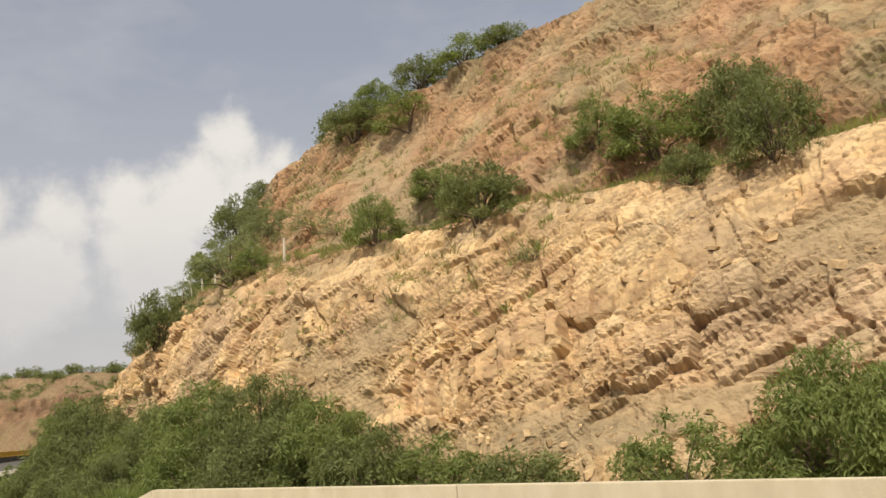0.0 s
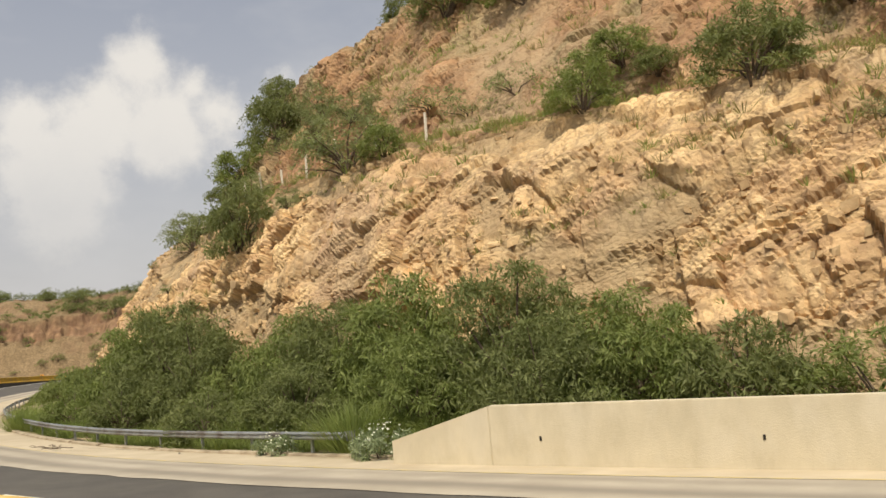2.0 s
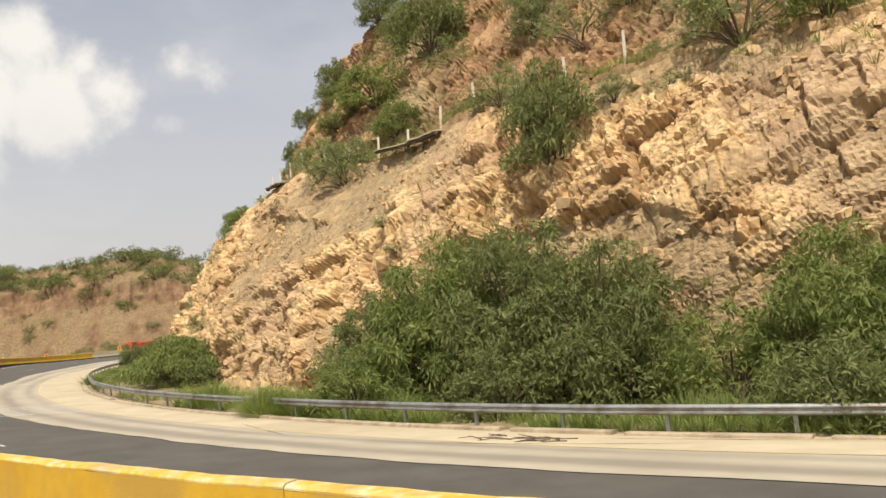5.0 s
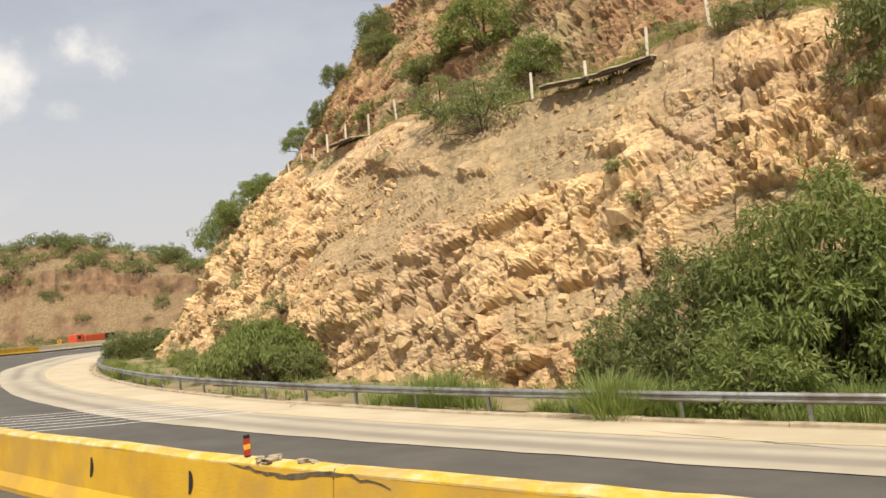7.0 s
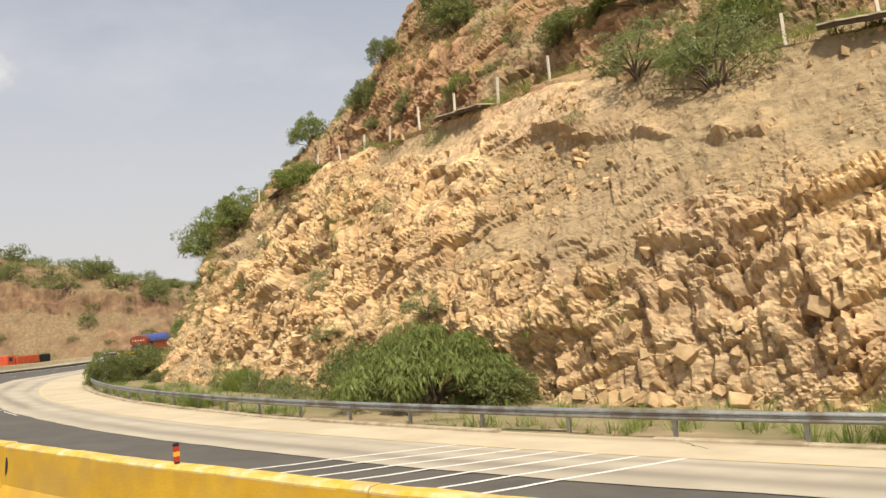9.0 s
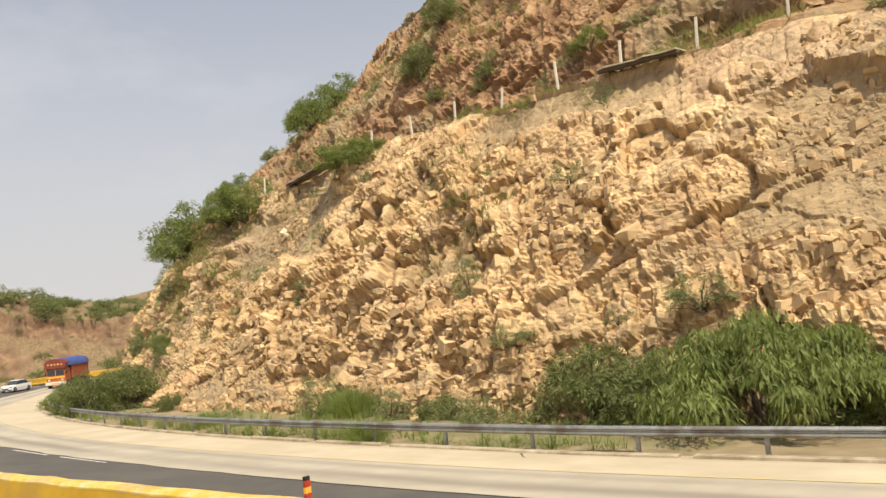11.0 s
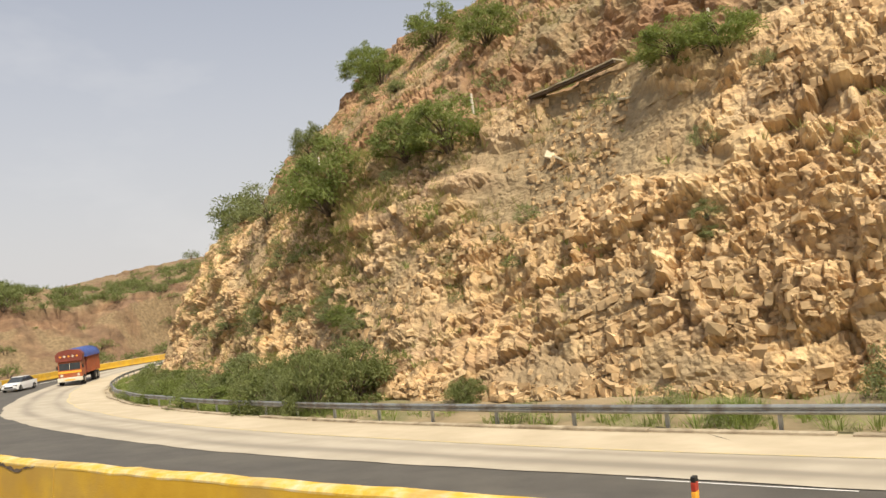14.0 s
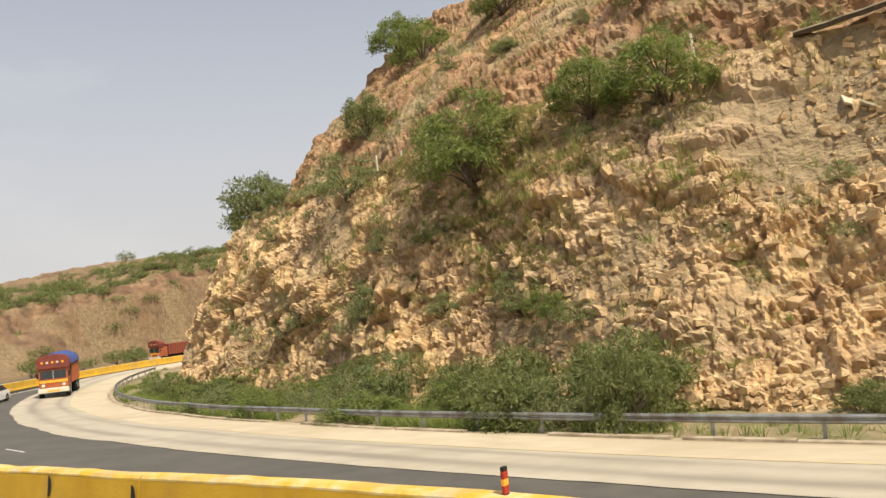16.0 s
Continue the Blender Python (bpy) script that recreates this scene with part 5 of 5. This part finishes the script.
def blade_stuff(name, spots, per, height, spread, mat, label, seed, width=0.035):
    """Tufts of bent blades joined into one mesh; spots are (x, y, z, scale)."""
    rnd = np.random.default_rng(seed)
    P = np.repeat(np.asarray(spots, float), per, axis=0)
    n = len(P)
    a = rnd.random(n) * math.tau
    out = spread * rnd.random(n) * P[:, 3]
    base = P[:, :3] + np.stack([np.cos(a) * out * 0.35, np.sin(a) * out * 0.35, np.full(n, -0.05)], 1)
    h = height * P[:, 3] * (0.5 + 0.6 * rnd.random(n))
    tip = base + np.stack([np.cos(a) * out, np.sin(a) * out, h], 1)
    mid = base * 0.45 + tip * 0.55 + np.stack([0 * h, 0 * h, h * 0.12], 1)
    s = np.stack([-np.sin(a), np.cos(a), 0 * a], 1) * (width * (0.6 + 0.8 * rnd.random(n)) * np.sqrt(P[:, 3]))[:, None]
    V = np.stack([base - s, base + s, mid + s * 0.8, mid - s * 0.8, tip], 1).reshape(-1, 3)
    i = np.arange(n) * 5
    F = np.stack([i, i + 1, i + 2, i + 3], 1).tolist() + np.stack([i + 3, i + 2, i + 4], 1).tolist()
    tagged(new(name, mesh_from(name, V, F, mat)), label, "vegetation", kind="stuff")


def build_grass():
    rnd = np.random.default_rng(77)
    spots = []
    while len(spots) < 4600:
        s = rnd.uniform(-10, 275)
        lat = 20.3 + 10.5 * rnd.random() ** 1.8
        dense = 0.9 if s < 85 else 0.22 + 0.6 * (s > 180)
        if rnd.random() > dense or (s < 176 and lat + far_shift(s) > toe_l(s) + 0.5) or (s < 40 and lat < 22.5):
            continue
        if fbm(np.array([[s / 6, lat / 2]]), 93, 2)[0] < -0.25:
            continue
        x, y = far_at(s, lat)
        spots.append((float(x), float(y), verge_z(s, lat), rnd.uniform(0.35, 1.2)))
    blade_stuff("verge_grass", spots, 24, 0.62, 0.75, M_GRASS, "patchy long green and straw grass behind the guardrail", 5, 0.012)
    big = []
    for s, lat, k in ((39, 22.4, 1.6), (41.5, 22, 1.5), (36.5, 22.6, 1.4), (89, 21.0, 1.6), (91.5, 21.2, 1.3), (131, 20.25, 1.1), (80.5, 20.35, 1.5), (79.7, 20.7, 1.2), (139.5, 26.6, 1.7), (138.8, 27.2, 1.4), (73, 22, 1.4), (81, 22, 1.2), (50, 22.6, 1.3), (54, 22.4, 1.3), (57.5, 22.4, 1.2), (46.5, 22.3, 2.0), (48.5, 22.6, 1.9), (40.3, 21.6, 2.0), (148, 21.6, 1.0)):
        x, y = far_at(s, lat)
        for j in range(5):
            big.append((float(x) + rnd.uniform(-0.8, 0.8), float(y) + rnd.uniform(-0.8, 0.8), verge_z(s, lat) - 0.1, k * rnd.uniform(0.5, 1.1)))
    blade_stuff("tall_grass", big, 260, 1.0, 1.0, M_GRASS, "tall arching grass clumps behind the guardrail", 6, 0.010)
    # dry scrub over the slope
    n = 13000
    s, u = rnd.uniform(-20, 240, n), np.where(rnd.random(n) < 0.6, 1.0 + np.where(rnd.random(n) < 0.45, rnd.uniform(-0.03, 0.24, n), rnd.uniform(0, 0.95, n)), rnd.uniform(0.05, 1.0, n))
    keep = (u > 1) | (fbm(np.stack([s / 14, u * 3], 1), 91, 3) > 0.12) | ((s > 172) & (rnd.random(n) < 0.35))
    keep &= fbm(np.stack([s / 9, u * 6], 1), 92, 2) > -0.35
    s, u = s[keep], u[keep]
    m = 2600
    s2, u2 = rnd.normal(186, 11, m), rnd.uniform(0.1, 1.0, m)
    ok = (fbm(np.stack([s2 / 6, u2 * 6], 1), 94, 3) > 0.02) & (s2 < 236)
    s, u = np.concatenate([s, s2[ok]]), np.concatenate([u, u2[ok]])
    p = hill_points(s[:, None], u[:, None])
    k = rnd.uniform(0.5, 1.3, len(p)) * np.where((s > 168) & (u < 1), 1.15, 1.0)
    half = rnd.random(len(p)) < np.where(s > 160, 0.82, 0.55)
    for nm, mk, mat, lab in (("slope_scrub", half, M_DRY, "straw-coloured dry scrub scattered over the rock slope"), ("slope_herbs", ~half, M_GRASS, "green herbs and grass tufts in the rock ledges")):
        blade_stuff(nm, np.concatenate([p[mk], k[mk][:, None]], 1), 17, 0.45, 0.8, mat, lab, 7, 0.018)


build_grass()


def build_ridge_scrub():
    rnd = np.random.default_rng(66)
    n = 5200
    x = rnd.uniform(-210, 60, n)
    y = ridge_base(x) + rnd.uniform(10, 60, n)
    z, soil, _ = ridge_parts(x, y)
    keep = (soil > 0.6) & (fbm(np.stack([x / 9, y / 9], 1), 67, 2) > -0.1)
    spots = np.stack([x, y, z, rnd.uniform(1.0, 3.0, n)], 1)[keep]
    blade_stuff("ridge_scrub", spots, 24, 0.5, 0.9, M_LEAF[2], "dry olive scrub covering the top of the distant ridge", 8, 0.05)


build_ridge_scrub()

# ---------------------------------------------------------------- fence posts, drain slabs
def fence_post():
    bm = bmesh.new()
    box(bm, -0.065, 0.065, -0.065, 0.065, -0.5, 1.75, 0.015)
    bmesh.ops.translate(bm, verts=[v for v in bm.verts if v.co.z > 1.5], vec=(0.02, 0.0, 0))
    return tagged(part("fence_post", bm, M_POST), "leaning pale precast concrete fence post on the bench", "fence post", "bench fence posts")


def build_fence():
    first = fence_post()
    rnd = random.Random(12)
    for k, s in enumerate([50.9, 56.9, 63.1, 68.6, 74.0, 79.0, 83.6, 88.3, 93.6, 98.8, 104.3, 109.8, 115.3, 120.7, 125.8, 130.8, 136.3, 141.5, 146.9, 152.6, 172.2, 194.3, 202.1, 206.5]):
        u = 1.03
        x, y, z = hill_points(np.array([[s]]), np.array([[u]]))[0]
        m = pose(float(x), float(y), float(z) + 0.05, rnd.uniform(-5, 5), rnd.uniform(-5, 7), math.degrees(hill.angle(s))) @ Matrix.Diagonal((1, 1, rnd.uniform(0.85, 1.05), 1))
        if k == 0:
            first.matrix_basis = m
        else:
            copy_thing(first, m).matrix_basis = m


build_fence()


def build_drain():
    """Concrete lining of the bench's catch drain, left overhanging where the face has slipped away."""
    rnd = random.Random(3)
    for s0, s1, lab in ((87.2, 92.1, ""), (92.3, 96.6, ""), (121.5, 126.9, ""), (158.8, 166.2, "")):
        ob = thing("drain_slab", "undermined concrete drain slab overhanging the slipped bench edge", "drain slab", group="drain slabs")
        sv = np.linspace(s0, s1, 9)
        wob = np.array([rnd.uniform(-0.15, 0.15) for _ in sv])
        lat = lambda q: bench_l(q) - 1.15 + np.interp(q, sv, wob)
        zz = lambda q: bench_z(q) + 0.12
        V, F = sweep(hill, sv, [(0.3, 0), (2.0, 0.2), (2.0, 0.28), (0.3, 0.07)], lat=lat, z=zz)
        part("slab", mesh_from("slab", V, F, M_WALLC), None, ob)
        # bark-brown strip standing in for the shade below the overhang
        V, F = sweep(hill, sv, [(0.42, -0.16), (0.7, -0.14), (0.7, 0.05), (0.42, 0.0)], lat=lat, z=zz)
        part("edge_beam", mesh_from("edge_beam", V, F, M_BARK), None, ob, "dark strip under the slab edge, coloured as its shade")
    for s, u, w in ((163.6, 0.8, 0.8), (158.0, 0.9, 0.6), (162.7, 0.78, 0.7)):
        bm = bmesh.new()
        box(bm, -w / 2, w / 2, -0.35, 0.35, -0.06, 0.06, 0.02)
        ob = tagged(part("broken_slab", bm, M_WALLC), "fallen pale broken concrete slab lodged in the slope", "slab", "fallen slabs")
        x, y, z = hill_points(np.array([[s]]), np.array([[u]]))[0]
        ob.matrix_basis = pose(float(x), float(y), float(z) + 0.15, rnd.uniform(-20, 30), rnd.uniform(-40, -10), rnd.uniform(0, 180))


build_drain()

# ---------------------------------------------------------------- vehicles
M_TRUCK = material("truck_orange", [(0.3, (0.30, 0.075, 0.03)), (0.7, (0.44, 0.13, 0.05))], scale=2.5, bump=0.05, rough=0.5, stain=((0.20, 0.12, 0.07), 1.2, 0.5))
M_MAROON = material("truck_maroon", [(0.3, (0.13, 0.035, 0.025)), (0.7, (0.24, 0.06, 0.04))], scale=3.0, bump=0.1, rough=0.6)
M_TARP = material("blue_tarp", [(0.3, (0.035, 0.06, 0.20)), (0.7, (0.06, 0.10, 0.32))], scale=2.0, bump=0.3, fine=4.0, rough=0.6)
M_CREAM = material("cream_panel", [(0.3, (0.55, 0.50, 0.40)), (0.7, (0.70, 0.65, 0.52))], scale=4.0, bump=0.05, rough=0.5)
M_GLASS = material("dark_glass", [(0.3, (0.03, 0.035, 0.04)), (0.7, (0.05, 0.055, 0.06))], scale=2.0, bump=0, rough=0.08, spec=0.6)
M_CAR = material("white_car_paint", [(0.3, (0.70, 0.70, 0.70)), (0.7, (0.76, 0.76, 0.75))], scale=1.0, bump=0, rough=0.25, spec=0.5)
M_REDV = material("red_vehicle_paint", [(0.3, (0.50, 0.07, 0.03)), (0.7, (0.62, 0.12, 0.05))], scale=2.0, bump=0.05, rough=0.5)


def wheel(parent, x, y, r, w):
    bm = bmesh.new()
    tube(bm, [(x - w / 2, y, r), (x - w / 2 + 0.03, y, r), (x + w / 2 - 0.03, y, r), (x + w / 2, y, r)], [r * 0.92, r, r, r * 0.92], 18)
    t = part("wheel", bm, M_TYRE, parent)
    bm = bmesh.new()
    tube(bm, [(x - w / 2 - 0.012, y, r), (x + w / 2 + 0.012, y, r)], [r * 0.5, r * 0.5], 14)
    part("rim", bm, M_STEEL, t)


def build_truck(name, m, label, tarp=True):
    """A tall decorated cargo truck; its front looks along -y."""
    ob = thing(name, label, "truck", m)
    bm = bmesh.new()
    box(bm, -1.15, 1.15, 0.0, 1.9, 0.75, 2.5, 0.12)
    cab = part("cab", bm, M_TRUCK, ob, "orange cab")
    bm = bmesh.new()
    box(bm, -1.0, 1.0, -0.03, 0.02, 1.62, 2.30, 0.02)
    part("windscreen", bm, M_GLASS, cab, "dark windscreen")
    bm = bmesh.new()
    box(bm, -0.02, 0.02, -0.05, 0.0, 1.62, 2.30, 0.005)
    part("pillar", bm, M_CREAM, cab)
    bm = bmesh.new()
    box(bm, -1.1, 1.1, -0.05, 0.0, 1.28, 1.50, 0.01)
    part("painted_panel", bm, M_ORANGE, cab, "yellow and orange painted panel")
    for x in (-0.8, 0.8):
        bm = bmesh.new()
        tube(bm, [(x, -0.07, 1.08), (x, 0.0, 1.08)], [0.13, 0.14], 14)
        part("headlight", bm, M_CREAM, cab, "round pale headlight")
        bm = bmesh.new()
        box(bm, x * 1.5 - 0.12, x * 1.5 + 0.12, 0.1, 0.16, 1.7, 2.1, 0.01)
        part("mirror", bm, M_BLACK, cab)
    bm = bmesh.new()
    box(bm, -1.2, 1.2, -0.25, 0.1, 0.45, 0.85, 0.05)
    part("bumper", bm, M_CREAM, ob, "white bumper with painted trim")
    bm = bmesh.new()
    box(bm, -0.5, 0.5, -0.265, -0.25, 0.55, 0.68)
    part("plate", bm, M_ORANGE, ob)
    # carved prow over the cab
    bm = bmesh.new()
    pts = [(-1.25, 2.5), (1.25, 2.5), (1.3, 3.2), (0.95, 3.55), (0.0, 3.7), (-0.95, 3.55), (-1.3, 3.2)]
    a = [bm.verts.new((x, -0.15, z)) for x, z in pts]
    b = [bm.verts.new((x, 1.0, z)) for x, z in pts]
    bm.faces.new(a[::-1])
    bm.faces.new(b)
    for k in range(len(pts)):
        bm.faces.new((a[k], a[(k + 1) % 7], b[(k + 1) % 7], b[k]))
    bmesh.ops.recalc_face_normals(bm, faces=bm.faces)
    part("crown_board", bm, M_MAROON, ob, "dark red carved crown board")
    for k in range(5):
        bm = bmesh.new()
        tube(bm, [(-0.8 + 0.4 * k, -0.19, 3.0), (-0.8 + 0.4 * k, -0.14, 3.0)], [0.09, 0.11], 10)
        part("ornament", bm, M_CREAM if k % 2 else M_ORANGE, ob)
    bm = bmesh.new()
    box(bm, -1.22, 1.22, 2.0, 8.6, 1.05, 2.9, 0.03)
    body = part("cargo_body", bm, M_MAROON, ob, "dark red slatted cargo body")
    for k in range(12):
        for sgn in (-1, 1):
            bm = bmesh.new()
            y = 2.2 + k * 0.55
            box(bm, sgn * 1.25 - 0.03, sgn * 1.25 + 0.03, y, y + 0.12, 1.05, 2.9, 0.01)
            part("stake", bm, M_TRUCK, body)
    bm = bmesh.new()
    box(bm, -0.5, 0.5, 0.6, 8.4, 0.6, 1.0, 0.02)
    part("chassis", bm, M_BLACK, ob)
    if tarp:
        bm = bmesh.new()
        rings = []
        for y in np.linspace(1.1, 8.7, 12):
            ring = []
            for q in np.linspace(0, math.pi, 9):
                r = 1.32 + 0.05 * math.sin(y * 5 + q * 3)
                ring.append(bm.verts.new((r * math.cos(q), y, 2.75 + (0.95 + 0.06 * math.sin(y * 3.1)) * math.sin(q))))
            rings.append(ring)
        for a, b in zip(rings, rings[1:]):
            for j in range(8):
                bm.faces.new((a[j], b[j], b[j + 1], a[j + 1]))
        bm.faces.new(rings[0])
        bm.faces.new(rings[-1][::-1])
        bmesh.ops.recalc_face_normals(bm, faces=bm.faces)
        part("tarpaulin", bm, M_TARP, ob, "blue tarpaulin over the load", smooth=True)
    for y in (0.9, 6.0, 7.3):
        for x in (-1.05, 1.05):
            wheel(ob, x, y, 0.5, 0.32 if y < 2 else 0.5)
    return ob


def build_car(m):
    ob = thing("white_car", "white saloon car with dark windows on the asphalt", "car", m)
    bm = bmesh.new()
    secs = [(-2.15, 0.38, 0.62, 0.74), (-1.9, 0.22, 0.78, 0.86), (-0.9, 0.20, 0.92, 0.88), (1.6, 0.20, 0.95, 0.88), (2.1, 0.24, 0.93, 0.84), (2.25, 0.40, 0.80, 0.74)]
    rings = []
    for y, z0, z1, w in secs:
        rings.append([bm.verts.new(v) for v in ((-w, y, z0), (w, y, z0), (w * 1.0, y, (z0 + z1) / 2), (w * 0.93, y, z1), (-w * 0.93, y, z1), (-w, y, (z0 + z1) / 2))])
    for a, b in zip(rings, rings[1:]):
        for k in range(6):
            bm.faces.new((a[k], a[(k + 1) % 6], b[(k + 1) % 6], b[k]))
    bm.faces.new(rings[0][::-1])
    bm.faces.new(rings[-1])
    bmesh.ops.recalc_face_normals(bm, faces=bm.faces)
    part("body", bm, M_CAR, ob)
    bm = bmesh.new()
    lo, hi = [(-0.80, -1.05), (0.80, -1.05), (0.80, 1.75), (-0.80, 1.75)], [(-0.60, -0.25), (0.60, -0.25), (0.60, 1.1), (-0.60, 1.1)]
    a = [bm.verts.new((x, y, 0.90)) for x, y in lo]
    b = [bm.verts.new((x, y, 1.40)) for x, y in hi]
    for k in range(4):
        bm.faces.new((a[k], a[(k + 1) % 4], b[(k + 1) % 4], b[k]))
    part("windows", bm, M_GLASS, ob, "dark tinted windows")
    bm = bmesh.new()
    box(bm, -0.62, 0.62, -0.28, 1.12, 1.385, 1.45, 0.025)
    part("roof", bm, M_CAR, ob)
    for x in (-0.6, 0.6):
        bm = bmesh.new()
        box(bm, x - 0.2, x + 0.2, -2.12, -1.98, 0.60, 0.72, 0.02)
        part("headlight", bm, M_GLASS, ob)
    bm = bmesh.new()
    box(bm, -0.45, 0.45, -2.17, -2.1, 0.42, 0.58, 0.02)
    part("grille", bm, M_BLACK, ob)
    for y in (-1.4, 1.35):
        for x in (-0.8, 0.8):
            wheel(ob, x, y, 0.32, 0.2)


def build_red_lorry(m):
    """A long red flat lorry seen over the barrier, its dark rear towards the bend; its front looks along +y."""
    ob = thing("red_lorry", "long bright red lorry with a dark rear on the near carriageway", "lorry", m)
    bm = bmesh.new()
    box(bm, -1.2, 1.2, 2.6, 8.0, 0.95, 2.3, 0.08)
    part("cargo_body", bm, M_REDV, ob)
    bm = bmesh.new()
    box(bm, -1.15, 1.15, 8.3, 10.2, 0.7, 2.7, 0.15)
    cab = part("cab", bm, M_REDV, ob, "red cab")
    bm = bmesh.new()
    box(bm, -1.17, 1.17, 9.0, 9.8, 1.7, 2.35, 0.03)
    part("window", bm, M_GLASS, cab)
    bm = bmesh.new()
    box(bm, -1.2, 1.2, -0.2, 2.5, 0.8, 2.2, 0.1)
    part("tail", bm, M_BLACK, ob, "dark sooty tail box")
    for k in range(9):
        bm = bmesh.new()
        y = 2.8 + k * 0.6
        box(bm, -1.25, 1.25, y, y + 0.09, 0.95, 2.34, 0.01)
        part("rib", bm, M_TRUCK, ob)
    for y in (1.0, 2.3, 8.6):
        for x in (-1.0, 1.0):
            wheel(ob, x, y, 0.5, 0.3)


def build_chevron(m):
    ob = thing("chevron_sign", "small yellow chevron sign with a black arrow on a post", "road sign", m, "chevron signs")
    bm = bmesh.new()
    tube(bm, [(0, 0, -0.4), (0, 0, 1.7)], [0.04, 0.04], 8)
    part("post", bm, M_STEEL, ob)
    bm = bmesh.new()
    box(bm, -0.45, 0.45, -0.06, -0.03, 1.1, 2.2, 0.01)
    board = part("board", bm, M_ORANGE, ob, "yellow sign board")
    bm = bmesh.new()
    pts = [(-0.3, 1.25), (-0.02, 1.25), (0.3, 1.65), (-0.02, 2.05), (-0.3, 2.05), (0.02, 1.65)]
    bm.faces.new([bm.verts.new((x, -0.065, z)) for x, z in pts])
    part("arrow", bm, M_BLACK, board, "black arrow")


build_truck("cargo_truck", far_spot(266.5, 13.8, 0, 13) @ Matrix.Scale(1.25, 4), "orange decorated cargo truck with blue tarpaulin on the road")
build_truck("far_truck", road.spot(321, -1.5, OWN_Z + float(own_rise(321))), "distant red decorated cargo truck rounding the bend", tarp=False)
build_car(far_spot(265.0, 7.6) @ Matrix.Scale(1.2, 4))
build_red_lorry(road.spot(262, -1.5, OWN_Z + float(own_rise(262)), 180))
for q in (224, 236, 256, 268):
    build_chevron(road.spot(q, -8.8, OWN_Z + float(own_rise(q)), 60) @ Matrix.Scale(0.8, 4))

# ---------------------------------------------------------------- loose stones of the face
def stone_mesh(seed):
    rnd = random.Random(seed)
    bm = bmesh.new()
    g = bmesh.ops.create_cube(bm, size=1.0)
    for v in bm.verts:
        v.co += Vector((rnd.uniform(-0.2, 0.2), rnd.uniform(-0.2, 0.2), rnd.uniform(-0.2, 0.2)))
    bmesh.ops.bevel(bm, geom=list(bm.edges), offset=0.05, segments=1, affect="EDGES")
    me = bpy.data.meshes.new("rock")
    bm.to_mesh(me)
    bm.free()
    me.materials.append(M_STONE)
    return me


def build_stones():
    rnd = np.random.default_rng(101)
    protos = [stone_mesh(k) for k in range(8)]
    n = 300
    s = rnd.uniform(60, 180, n)
    u = np.clip(np.abs(rnd.normal(0.02, 0.28, n)), 0.0, 0.92)
    p = hill_points(s[:, None], u[:, None])
    for k in range(n):
        z = 0.26 + 0.4 * rnd.random() ** 2 + (0.3 if k % 13 == 0 else 0)
        o = new("rock", protos[k % 8])
        o.parent = hill_thing
        o.matrix_basis = pose(float(p[k][0]), float(p[k][1]), float(p[k][2]) - 0.1 * z, rnd.uniform(-35, 35), rnd.uniform(-35, 35), rnd.uniform(0, 360)) @ Matrix.Diagonal((z * rnd.uniform(0.7, 1.5), z * rnd.uniform(0.7, 1.2), z * rnd.uniform(0.6, 1.0), 1))
    # rubble too small to count
    n = 26000
    s = np.where(rnd.random(n) < 0.4, rnd.uniform(-10, 225, n), rnd.uniform(110, 200, n))
    u = np.where(rnd.random(n) < 0.25, np.abs(rnd.normal(0, 0.10, n)), rnd.uniform(0, 1.0, n))
    keep = (fbm(np.stack([s / 7, u * 6], 1), 103, 3) > 0.05) | (u < 0.05)
    s, u = s[keep], u[keep]
    n = len(s)
    p = hill_points(s[:, None], np.clip(u, -0.02, 1)[:, None])
    base = np.array([(x, y, z) for x in (-1, 1) for y in (-1, 1) for z in (-1, 1)], float) * 0.5
    V = np.empty((n, 8, 3))
    sz = 0.07 + 0.34 * rnd.random(n) ** 3
    q = base[None] * (1 + rnd.uniform(-0.35, 0.35, (n, 8, 3))) * sz[:, None, None] * rnd.uniform(0.5, 1.6, (n, 1, 3)) * np.array([1.1, 0.9, 0.75])
    a = rnd.random(n) * math.tau
    c, d = np.cos(a)[:, None], np.sin(a)[:, None]
    V[:, :, 0] = q[:, :, 0] * c - q[:, :, 1] * d
    V[:, :, 1] = q[:, :, 0] * d + q[:, :, 1] * c
    V[:, :, 2] = q[:, :, 2] + q[:, :, 0] * 0.3
    V += p[:, None]
    f = np.array([(0, 1, 3, 2), (4, 6, 7, 5), (0, 4, 5, 1), (2, 3, 7, 6), (0, 2, 6, 4), (1, 5, 7, 3)])
    F = (np.arange(n)[:, None, None] * 8 + f[None]).reshape(-1, 4)
    o = part("rubble", mesh_from("rubble", V.reshape(-1, 3), F, M_STONE), None, hill_thing)
    tagged(o, "loose angular rubble over the face", kind="stuff")


build_stones()
